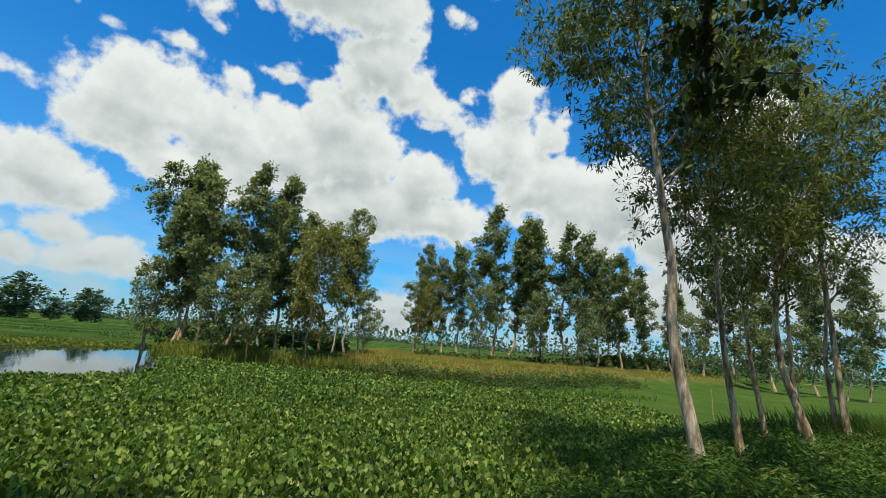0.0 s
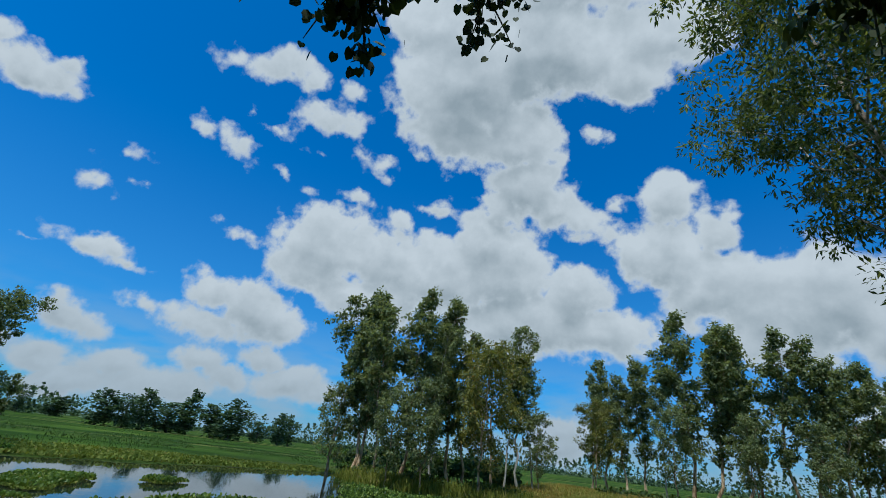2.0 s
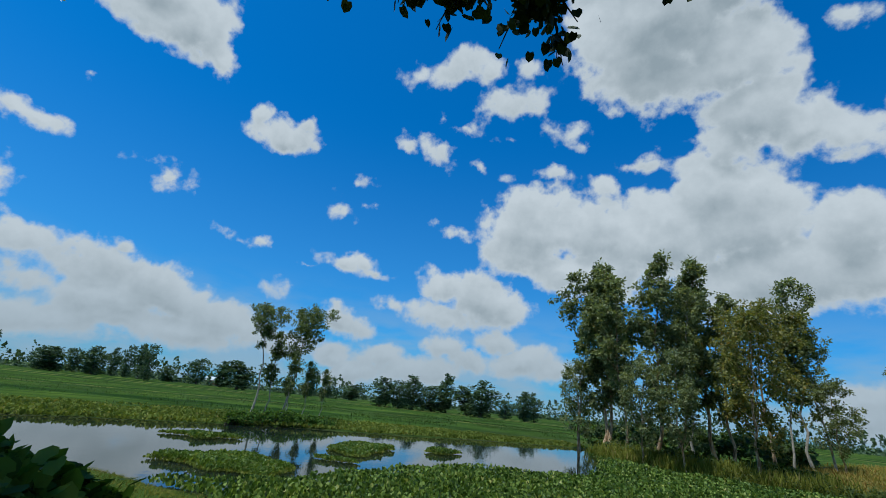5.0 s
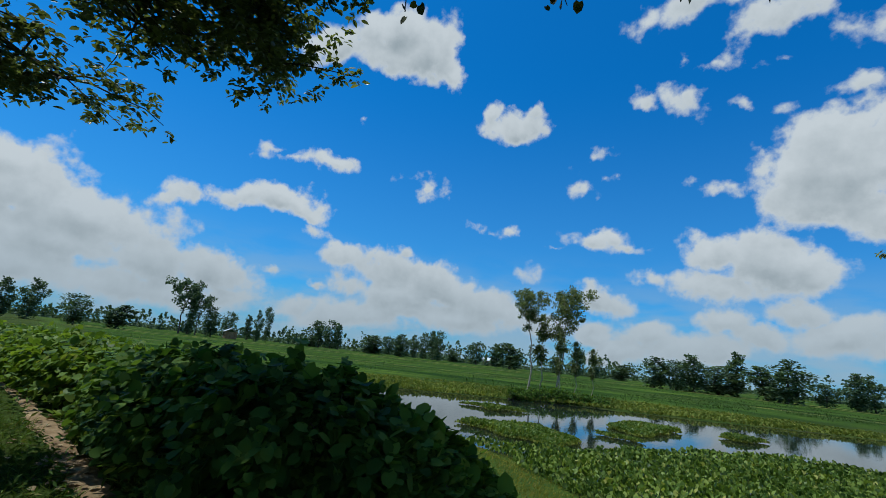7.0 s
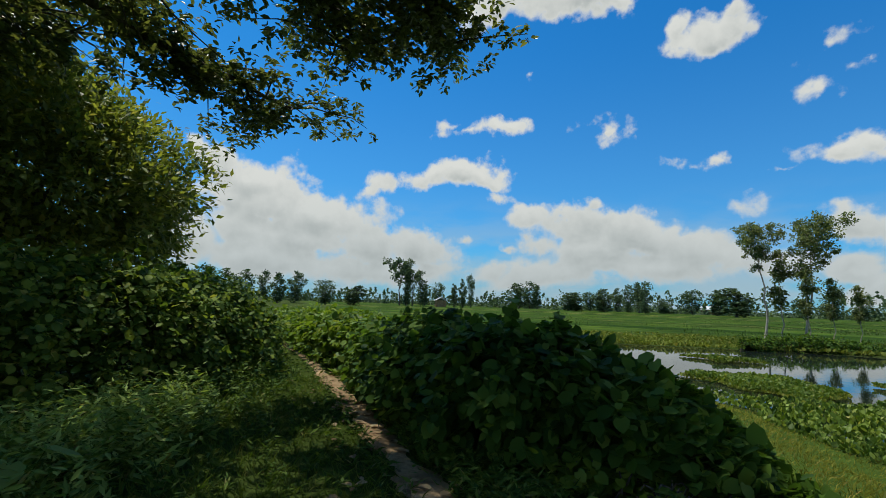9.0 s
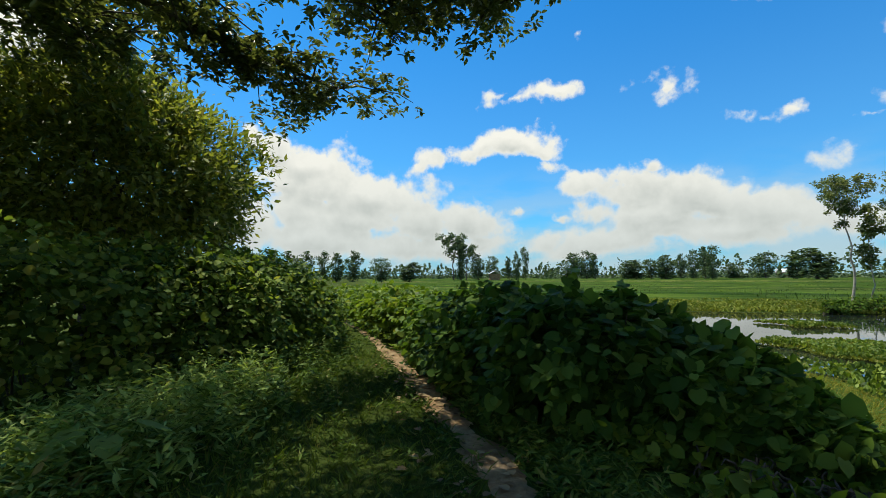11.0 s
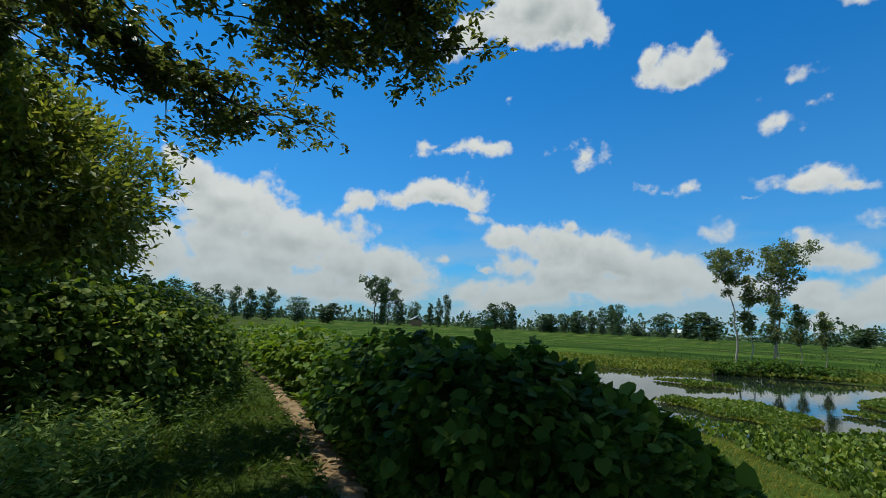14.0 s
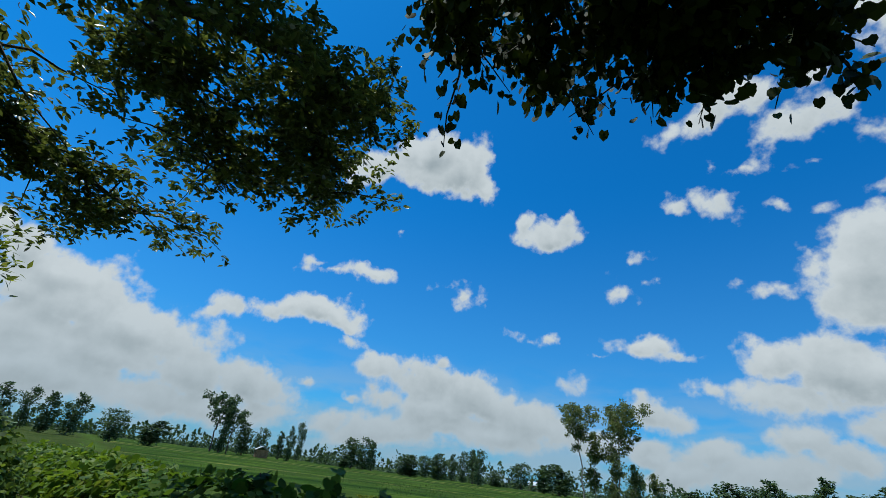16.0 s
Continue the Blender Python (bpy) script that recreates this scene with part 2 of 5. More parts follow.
    veil = math_node("MULTIPLY", ramp(low.outputs["Fac"], 0.32, 0.6), ramp(height, 0.03, 0.25, 0.9, 0.0))
    haze = math_node("ADD", ramp(height, -0.02, 0.16, 0.28, 0.0), ramp(height, 0.0, 0.58, 0.28, 0.0))
    # cloud light: bright towards the sun, greyer where thick and on the side away from it
    shifted = node("ShaderNodeVectorMath", operation="ADD")
    link(nt, way, shifted.inputs[0])
    shifted.inputs[1].default_value = Vector((0, 0, 1)) * 0.03
    other = node("ShaderNodeTexNoise")
    other.inputs["Scale"].default_value, other.inputs["Detail"].default_value, other.inputs["Roughness"].default_value = 10.0, 6.0, 0.55
    link(nt, shifted.outputs[0], other.inputs["Vector"])
    relief = math_node("SUBTRACT", other.outputs["Fac"], billow)
    base = math_node("MULTIPLY", ramp(math_node("SUBTRACT", under, field), -0.9, 0.9), 0.6)
    patch = math_node("MULTIPLY", ramp(noise_at(4.0, 4.0, 0.5).outputs["Fac"], 0.36, 0.66), 0.15)
    core = math_node("MULTIPLY", ramp(shape, 0.8, 3.2), 0.45)
    thick = math_node("ADD", math_node("ADD", math_node("ADD", base, core), patch), math_node("MULTIPLY", relief, 1.4), clamp=True)
    thick = math_node("MULTIPLY", thick, ramp(shape, 0.15, 1.3))
    far = node("ShaderNodeMix", data_type="RGBA")
    far.inputs["A"].default_value = CLOUD_LIT
    far.inputs["B"].default_value = (0.52, 0.585, 0.625, 1)
    link(nt, ramp(height, 0.0, 0.3, 0.85, 0.0), far.inputs["Factor"])
    grey = node("ShaderNodeMix", data_type="RGBA")
    link(nt, far.outputs["Result"], grey.inputs["A"])
    grey.inputs["B"].default_value = CLOUD_DIM
    link(nt, thick, grey.inputs["Factor"])
    deep = node("ShaderNodeMix", data_type="RGBA", blend_type="MULTIPLY")
    deep.inputs["Factor"].default_value = 1.0
    link(nt, sky.outputs[0], deep.inputs["A"])
    deep.inputs["B"].default_value = SKY_TINT
    hazed = node("ShaderNodeMix", data_type="RGBA")
    link(nt, haze, hazed.inputs["Factor"])
    link(nt, deep.outputs["Result"], hazed.inputs["A"])
    hazed.inputs["B"].default_value = (0.27, 0.49, 0.68, 1)
    veiled = node("ShaderNodeMix", data_type="RGBA")
    link(nt, math_node("MULTIPLY", veil, 0.8), veiled.inputs["Factor"])
    link(nt, hazed.outputs["Result"], veiled.inputs["A"])
    veiled.inputs["B"].default_value = (0.46, 0.56, 0.64, 1)
    full = node("ShaderNodeMix", data_type="RGBA")
    link(nt, cover, full.inputs["Factor"])
    link(nt, veiled.outputs["Result"], full.inputs["A"])
    link(nt, grey.outputs["Result"], full.inputs["B"])
    back = node("ShaderNodeBackground")
    link(nt, full.outputs["Result"], back.inputs["Color"])
    back.inputs["Strength"].default_value = 1.0
    out = node("ShaderNodeOutputWorld")
    link(nt, back.outputs[0], out.inputs["Surface"])


WARP, BILLOW, TUFT = 0.07, 2.8, 2.0
CLOUD_LIT, CLOUD_DIM = (0.8, 0.81, 0.8, 1), (0.41, 0.455, 0.47, 1)
SKY_TINT = (0.016, 0.106, 0.176, 1)
make_world()
lamp = bpy.data.lights.new("sun", "SUN")
lamp.energy, lamp.angle, lamp.color = 5.0, radians(0.6), (1.0, 0.95, 0.86)
sun = new("sun", lamp)
sun.matrix_basis = look((0, 0, 60), Vector((0, 0, 60)) - toward(SUN_AZ, SUN_EL))


# ---------------------------------------------------------------- materials
def material(name, build):
    m = bpy.data.materials.new(name)
    m.use_nodes = True
    nt = m.node_tree
    nt.nodes.clear()
    out = nt.nodes.new("ShaderNodeOutputMaterial")
    build(nt, out)
    return m


def tex_noise(nt, scale, detail=5, rough=0.6, coord="Object", stretch=(1, 1, 1)):
    c = nt.nodes.new("ShaderNodeTexCoord")
    mp = nt.nodes.new("ShaderNodeMapping")
    mp.inputs["Scale"].default_value = stretch
    n = nt.nodes.new("ShaderNodeTexNoise")
    n.inputs["Scale"].default_value, n.inputs["Detail"].default_value, n.inputs["Roughness"].default_value = scale, detail, rough
    link(nt, c.outputs[coord], mp.inputs["Vector"])
    link(nt, mp.outputs[0], n.inputs["Vector"])
    return n.outputs["Fac"]


def colours(nt, fac, stops):
    r = nt.nodes.new("ShaderNodeValToRGB")
    els = r.color_ramp.elements
    while len(els) < len(stops):
        els.new(0.5)
    for e, (p, c) in zip(els, stops):
        e.position, e.color = p, (*c, 1)
    link(nt, fac, r.inputs[0])
    return r.outputs[0]


def mixed(nt, fac, a, b, mode="MIX"):
    n = nt.nodes.new("ShaderNodeMix")
    n.data_type, n.blend_type = "RGBA", mode
    for sock, v in ((n.inputs["Factor"], fac), (n.inputs["A"], a), (n.inputs["B"], b)):
        if isinstance(v, (int, float)):
            sock.default_value = v
        elif isinstance(v, tuple):
            sock.default_value = (*v, 1)
        else:
            link(nt, v, sock)
    return n.outputs["Result"]


def bumped(nt, height, strength=0.5, distance=0.02):
    b = nt.nodes.new("ShaderNodeBump")
    b.inputs["Strength"].default_value, b.inputs["Distance"].default_value = strength, distance
    link(nt, height, b.inputs["Height"])
    return b.outputs[0]


def leaf_material(name, dark, mid, light, dry=None, gloss=0.45, through_light=0.35, patch=0.25, shine=0.3):
    """Leaves: each island its own tone, larger patches of tone, some light coming through."""
    def build(nt, out):
        geo = nt.nodes.new("ShaderNodeNewGeometry")
        stops = [(0.0, dark), (0.5, mid), (0.93, light)]
        if dry:
            stops.append((1.0, dry))
        own = colours(nt, geo.outputs["Random Per Island"], stops)
        tone = colours(nt, tex_noise(nt, patch, 3), [(0.3, (0.62, 0.66, 0.6)), (0.7, (1.15, 1.1, 1.0))])
        col = mixed(nt, 1.0, own, tone, "MULTIPLY")
        p = nt.nodes.new("ShaderNodeBsdfPrincipled")
        link(nt, col, p.inputs["Base Color"])
        p.inputs["Roughness"].default_value = gloss
        p.inputs["Specular IOR Level"].default_value = shine
        t = nt.nodes.new("ShaderNodeBsdfTranslucent")
        link(nt, mixed(nt, 1.0, col, (1.25, 1.2, 0.55), "MULTIPLY"), t.inputs["Color"])
        mix = nt.nodes.new("ShaderNodeMixShader")
        mix.inputs[0].default_value = through_light
        link(nt, p.outputs[0], mix.inputs[1])
        link(nt, t.outputs[0], mix.inputs[2])
        link(nt, mix.outputs[0], out.inputs[0])
    return material(name, build)


def surface(name, scale, stops, rough=0.85, bump=0.5, distance=0.02, fine=None, stretch=(1, 1, 1)):
    def build(nt, out):
        big = tex_noise(nt, scale, 6, 0.65, stretch=stretch)
        small = tex_noise(nt, fine or scale * 9, 4, 0.6, stretch=stretch)
        col = mixed(nt, 1.0, colours(nt, big, stops), colours(nt, small, [(0.25, (0.7, 0.7, 0.7)), (0.75, (1.2, 1.2, 1.2))]), "MULTIPLY")
        p = nt.nodes.new("ShaderNodeBsdfPrincipled")
        link(nt, col, p.inputs["Base Color"])
        p.inputs["Roughness"].default_value = rough
        p.inputs["Specular IOR Level"].default_value = 0.06
        link(nt, bumped(nt, small, bump, distance), p.inputs["Normal"])
        link(nt, p.outputs[0], out.inputs[0])
    return material(name, build)


def water_build(nt, out):
    p = nt.nodes.new("ShaderNodeBsdfPrincipled")
    p.inputs["Base Color"].default_value = (0.012, 0.018, 0.014, 1)
    p.inputs["Roughness"].default_value = 0.03
    p.inputs["IOR"].default_value = 1.33
    p.inputs["Specular IOR Level"].default_value = 0.6
    link(nt, bumped(nt, tex_noise(nt, 2.2, 4, 0.55), 0.1, 0.02), p.inputs["Normal"])
    link(nt, p.outputs[0], out.inputs[0])


def bark_build(base, flake):
    def build(nt, out):
        streak = tex_noise(nt, 3.4, 7, 0.7, stretch=(2.2, 2.2, 0.55))
        grain = tex_noise(nt, 16, 5, 0.6, stretch=(1.6, 1.6, 0.35))
        col = mixed(nt, 1.0, colours(nt, streak, [(0.36, base[0]), (0.48, base[1]), (0.57, base[2]), (0.66, flake)]),
                    colours(nt, grain, [(0.3, (0.65, 0.63, 0.6)), (0.7, (1.15, 1.15, 1.15))]), "MULTIPLY")
        p = nt.nodes.new("ShaderNodeBsdfPrincipled")
        link(nt, col, p.inputs["Base Color"])
        p.inputs["Roughness"].default_value = 0.9
        link(nt, bumped(nt, grain, 0.7, 0.03), p.inputs["Normal"])
        link(nt, p.outputs[0], out.inputs[0])
    return build


M_PATH = surface("trodden_earth", 1.6, [(0.3, (0.13, 0.085, 0.045)), (0.5, (0.24, 0.165, 0.09)), (0.7, (0.4, 0.295, 0.175))], 0.95, 0.6, 0.02, 22)
M_WATER = material("pond_water", water_build)
M_BARK = material("eucalyptus_bark", bark_build([(0.14, 0.095, 0.055), (0.38, 0.28, 0.18), (0.64, 0.51, 0.37)], (0.56, 0.32, 0.15)))
M_BARK_WARM = material("warm_bark", bark_build([(0.13, 0.075, 0.035), (0.34, 0.21, 0.1), (0.62, 0.48, 0.3)], (0.62, 0.3, 0.1)))
M_BARK_PALE = material("pale_bark", bark_build([(0.2, 0.17, 0.13), (0.38, 0.34, 0.27), (0.5, 0.45, 0.38)], (0.36, 0.27, 0.18)))
M_VINE = leaf_material("vine_leaf", (0.045, 0.085, 0.018), (0.12, 0.195, 0.037), (0.26, 0.34, 0.07), (0.31, 0.31, 0.09), 0.6, 0.42, 0.8, 0.12)
M_SHORE_TREE = leaf_material("shore_tree_leaf", (0.08, 0.115, 0.05), (0.16, 0.205, 0.09), (0.27, 0.32, 0.15), (0.28, 0.27, 0.12), 0.5, 0.45, 0.5)
M_CROPPED = leaf_material("cropped_grass", (0.11, 0.13, 0.018), (0.19, 0.2, 0.03), (0.28, 0.265, 0.058), (0.32, 0.25, 0.1), 0.8, 0.3, 0.9, 0.05)
M_BARK_DARK = material("dark_bark", bark_build([(0.035, 0.028, 0.022), (0.07, 0.058, 0.045), (0.11, 0.095, 0.08)], (0.13, 0.11, 0.09)))
M_EUC = leaf_material("eucalyptus_leaf", (0.095, 0.125, 0.055), (0.195, 0.23, 0.1), (0.33, 0.365, 0.175), (0.34, 0.31, 0.14), 0.5, 0.45, 0.35)
M_EUC_DRY = leaf_material("yellowing_leaf", (0.1, 0.12, 0.034), (0.2, 0.205, 0.05), (0.32, 0.29, 0.07), (0.36, 0.22, 0.06), 0.5, 0.42, 0.5)
M_FAR = leaf_material("far_leaf", (0.045, 0.085, 0.045), (0.085, 0.14, 0.07), (0.15, 0.22, 0.105), None, 0.6, 0.25, 0.08)
M_HYA = leaf_material("hyacinth_leaf", (0.035, 0.07, 0.012), (0.125, 0.2, 0.03), (0.32, 0.41, 0.09), (0.46, 0.44, 0.13), 0.45, 0.35, 0.3, 0.2)
M_HYA_PALE = leaf_material("pale_hyacinth_leaf", (0.085, 0.145, 0.02), (0.15, 0.225, 0.036), (0.25, 0.32, 0.065), (0.32, 0.31, 0.09), 0.4, 0.35, 0.3)
M_SHORE = leaf_material("shore_plant_leaf", (0.12, 0.165, 0.028), (0.195, 0.235, 0.042), (0.28, 0.31, 0.07), (0.32, 0.28, 0.08), 0.6, 0.3, 0.12, 0.1)
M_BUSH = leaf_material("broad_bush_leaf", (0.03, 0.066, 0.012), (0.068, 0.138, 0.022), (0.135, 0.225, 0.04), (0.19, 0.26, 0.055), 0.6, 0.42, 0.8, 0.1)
# the bush leaf again, lightened and yellowed: sunlight put into the colour
M_BUSH_LIT = leaf_material("sunlit_bush_leaf", (0.075, 0.135, 0.018), (0.14, 0.225, 0.028), (0.22, 0.31, 0.046), (0.26, 0.3, 0.066), 0.5, 0.4, 0.8, 0.15)
M_CANOPY = leaf_material("canopy_leaf", (0.07, 0.085, 0.035), (0.125, 0.155, 0.06), (0.2, 0.24, 0.09), (0.24, 0.26, 0.1), 0.4, 0.38, 0.6, 0.5)
M_ROUND = leaf_material("round_tree_leaf", (0.085, 0.115, 0.028), (0.19, 0.23, 0.052), (0.31, 0.35, 0.085), (0.32, 0.29, 0.09), 0.5, 0.48, 0.7)
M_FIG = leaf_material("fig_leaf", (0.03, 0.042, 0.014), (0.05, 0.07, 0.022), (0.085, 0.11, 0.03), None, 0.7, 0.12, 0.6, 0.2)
M_EUC_NEAR = leaf_material("near_eucalyptus_leaf", (0.065, 0.09, 0.03), (0.14, 0.17, 0.055), (0.26, 0.285, 0.1), (0.28, 0.25, 0.09), 0.45, 0.45, 0.5)
M_REED = leaf_material("tall_grass_blade", (0.16, 0.175, 0.032), (0.28, 0.28, 0.06), (0.4, 0.36, 0.1), (0.42, 0.26, 0.09), 0.7, 0.4, 0.25, 0.1)
M_REED_RED = leaf_material("reddish_grass_blade", (0.19, 0.15, 0.036), (0.32, 0.235, 0.06), (0.43, 0.31, 0.09), (0.42, 0.18, 0.065), 0.7, 0.4, 0.25, 0.1)
M_GRASS = leaf_material("grass_blade", (0.044, 0.083, 0.012), (0.079, 0.140, 0.019), (0.132, 0.190, 0.035), (0.194, 0.157, 0.062), 0.7, 0.35, 0.5, 0.08)
M_CROP = leaf_material("crop_blade", (0.028, 0.062, 0.01), (0.047, 0.09, 0.013), (0.075, 0.122, 0.02), None, 0.6, 0.35, 0.08)
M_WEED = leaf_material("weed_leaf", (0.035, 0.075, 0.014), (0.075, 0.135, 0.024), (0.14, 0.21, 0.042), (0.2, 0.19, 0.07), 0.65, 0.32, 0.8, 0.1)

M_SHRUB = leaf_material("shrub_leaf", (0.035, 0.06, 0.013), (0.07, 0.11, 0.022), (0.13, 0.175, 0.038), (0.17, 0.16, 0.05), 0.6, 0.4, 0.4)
# pale weed leaf, lightened further so that plants in shade look sunlit
M_WEED_LIT = leaf_material("lit_weed_leaf", (0.12, 0.2, 0.05), (0.2, 0.3, 0.08), (0.3, 0.4, 0.12), (0.3, 0.28, 0.12), 0.6, 0.4, 0.8, 0.15)
M_LITTER = leaf_material("dry_leaf", (0.1, 0.06, 0.03), (0.2, 0.13, 0.07), (0.32, 0.25, 0.15), None, 0.8, 0.1, 1.0)
M_BAMBOO = surface("bamboo", 3.0, [(0.3, (0.3, 0.27, 0.1)), (0.7, (0.45, 0.4, 0.18))], 0.6, 0.3, 0.005, 30)
M_TIN = surface("tin", 0.8, [(0.3, (0.5, 0.52, 0.53)), (0.7, (0.68, 0.7, 0.7))], 0.45, 0.4, 0.02, 6)


# ---------------------------------------------------------------- mesh helpers
def mesh_from(name, verts, faces, mats, smooth=False):
    """One mesh from an array of vertices and arrays of faces, all with the same number of corners."""
    verts, faces = np.asarray(verts, np.float32), np.asarray(faces, np.int32)
    me = bpy.data.meshes.new(name)
    n, k = faces.shape
    me.vertices.add(len(verts))
    me.vertices.foreach_set("co", verts.ravel())
    me.loops.add(n * k)
    me.loops.foreach_set("vertex_index", faces.ravel())
    me.polygons.add(n)
    me.polygons.foreach_set("loop_start", np.arange(0, n * k, k, dtype=np.int32))
    me.polygons.foreach_set("loop_total", np.full(n, k, np.int32))
    if smooth:
        me.polygons.foreach_set("use_smooth", np.ones(n, bool))
    me.update(calc_edges=True)
    me.materials.append(mats)
    return me


def part(name, mesh, parent=None, label=""):
    ob = new(name, mesh)
    if parent:
        ob.parent = parent
    return tagged(ob, label)


def root(name, place, label, category, group=""):
    ob = new(name)
    ob.empty_display_size = 0.2
    ob.matrix_basis = place
    return tagged(ob, label, category, group)


# leaf outlines: x along the leaf, y across, z up
DIAMOND = (np.array([(0, 0, 0), (0.45, 0.5, 0.06), (1, 0, -0.1), (0.45, -0.5, 0.06)]), np.array([(0, 1, 2, 3)]))
OVAL = (np.array([(0, 0, 0), (0.25, 0.36, 0.06), (0.62, 0.4, 0.05), (1, 0, -0.1), (0.62, -0.4, 0.05), (0.25, -0.36, 0.06)]),
        np.array([(0, 1, 2, 3), (0, 3, 4, 5)]))
LANCE = (np.array([(0, 0, 0), (0.4, 0.13, 0.0), (1, 0, -0.12), (0.4, -0.13, 0.0)]), np.array([(0, 1, 2, 3)]))
HEART = (np.array([(0, 0, 0), (-0.14, 0.28, 0.02), (0.18, 0.47, 0.02), (0.62, 0.4, -0.04), (0.98, 0, -0.14), (0.62, -0.4, -0.04),
                   (0.18, -0.47, 0.02), (-0.14, -0.28, 0.02), (0.45, 0, -0.09)]),
         np.array([(0, 8, 2, 1), (8, 4, 3, 2), (0, 7, 6, 8), (8, 6, 5, 4)]))
BLADE = (np.array([(0, 0.03, 0), (0, -0.03, 0), (0.55, -0.025, 0.1), (0.55, 0.025, 0.1), (1, 0, -0.05)]),
         np.array([(0, 1, 2, 3), (3, 2, 4, 4)]))


def clean(outline):
    """The outline with all faces as triangles."""
    v, f = outline
    tris = []
    for q in f:
        q = list(dict.fromkeys(q))
        for i in range(1, len(q) - 1):
            tris.append((q[0], q[i], q[i + 1]))
    return v, np.array(tris)


def leaves(name, pos, along, size, outline, mat, rng, width=1.0, tilt=0.6, up=(0, 0, 1)):
    """Many leaves in one mesh: each starts at pos, points along, and its face looks up, tilted by chance."""
    v, f = clean(outline) if outline[1].shape[1] == 4 else outline
    n = len(pos)
    a = along / np.maximum(np.linalg.norm(along, axis=1, keepdims=True), 1e-6)
    u = np.reshape(up, (-1, 3)) + rng.normal(0, tilt, (n, 3))
    b = np.cross(u, a)
    b /= np.maximum(np.linalg.norm(b, axis=1, keepdims=True), 1e-6)
    c = np.cross(a, b)
    s = np.broadcast_to(size, (n,))[:, None, None]
    w = np.broadcast_to(width, (n,))[:, None, None]
    local = v[None, :, :]
    co = pos[:, None, :] + s * (local[..., 0:1] * a[:, None, :] + w * local[..., 1:2] * b[:, None, :] + local[..., 2:3] * c[:, None, :])
    idx = (f[None] + (np.arange(n) * len(v))[:, None, None]).reshape(-1, 3)
    return mesh_from(name, co.reshape(-1, 3), idx, mat)


def tube(points, radii, sides=7):
    """A tapered tube along a line: vertices and faces."""
    pts = np.asarray(points, float)
    n = len(pts)
    d = np.gradient(pts, axis=0)
    d /= np.linalg.norm(d, axis=1, keepdims=True)
    ref = np.array([1.0, 0.13, 0.07])
    b = np.cross(d, ref)
    b /= np.maximum(np.linalg.norm(b, axis=1, keepdims=True), 1e-6)
    c = np.cross(d, b)
    ang = np.linspace(0, 2 * np.pi, sides, endpoint=False)
    ring = np.cos(ang)[None, :, None] * b[:, None] + np.sin(ang)[None, :, None] * c[:, None]
    co = (pts[:, None] + ring * np.asarray(radii)[:, None, None]).reshape(-1, 3)
    faces = []
    for i in range(n - 1):
        for j in range(sides):
            k = (j + 1) % sides
            faces.append((i * sides + j, i * sides + k, (i + 1) * sides + k, (i + 1) * sides + j))
    return co, np.array(faces)


def tubes(name, lines, mat):
    vs, fs, o = [], [], 0
    for pts, radii, sides in lines:
        v, f = tube(pts, radii, sides)
        vs.append(v)
        fs.append(f + o)
        o += len(v)
    return mesh_from(name, np.vstack(vs), np.vstack(fs), mat, True)


def bend(a, b, sag, rng, n=6, wobble=0.04):
    """A line from a to b that bows by sag and wobbles."""
    a, b = np.asarray(a, float), np.asarray(b, float)
    t = np.linspace(0, 1, n)[:, None]
    length = np.linalg.norm(b - a)
    line = a + (b - a) * t + np.array([0, 0, 1]) * (sag * 4 * t * (1 - t))
    line[1:-1] += rng.normal(0, wobble * length / n, (n - 2, 3))
    return line


# ---------------------------------------------------------------- the lie of the land
# the outline of open water and floating plants, anticlockwise from the near bank
WATER = np.array([(8.8, 15.8), (9.9, 19.9), (9.3, 23.0), (7.0, 24.9), (2.7, 25.9), (-2.0, 26.6), (-7.5, 28.5), (-11.0, 27.5), (-14.5, 27.8), (-17.5, 30.5),
                  (-22.8, 38.0), (-25.0, 34.0), (-26.2, 27.8), (-27.2, 21.2), (-28.9, 16.3), (-29.4, 11.2), (-29.1, 6.0), (-28.9, 1.0),
                  (-31.0, -9.0), (-20.0, -5.0), (-15.5, 0.0), (-12.8, 2.7), (-11.4, 3.7), (-9.4, 4.2), (-7.5, 4.0), (-3.0, 4.6), (1.0, 6.6), (5.0, 11.8)])
NEAR_X = np.array([-400, -60, -31, -20, -15.5, -12.8, -11.4, -9.4, -7.5, -3, 1, 5, 8.6, 14, 25, 60, 400.0])
NEAR_Y = np.array([-220, -30, -10, -5, 0, 2.7, 3.7, 4.2, 4.0, 4.6, 6.6, 11.8, 15.6, 19, 23, 32, 130.0])


def smooth(lo, hi, v):
    t = np.clip((v - lo) / (hi - lo), 0, 1)
    return t * t * (3 - 2 * t)


def outside(poly, x, y):
    """Distance to a polygon's edge: minus within it."""
    d = np.full(x.shape, 1e9)
    inside = np.zeros(x.shape, bool)
    for (x0, y0), (x1, y1) in zip(poly, np.roll(poly, -1, axis=0)):
        dx, dy = x1 - x0, y1 - y0
        t = np.clip(((x - x0) * dx + (y - y0) * dy) / (dx * dx + dy * dy), 0, 1)
        d = np.minimum(d, np.hypot(x - x0 - t * dx, y - y0 - t * dy))
        cross = ((y0 > y) != (y1 > y)) & (x < dx * (y - y0) / (dy if dy else 1e-9) + x0)
        inside ^= cross
    return np.where(inside, -d, d)


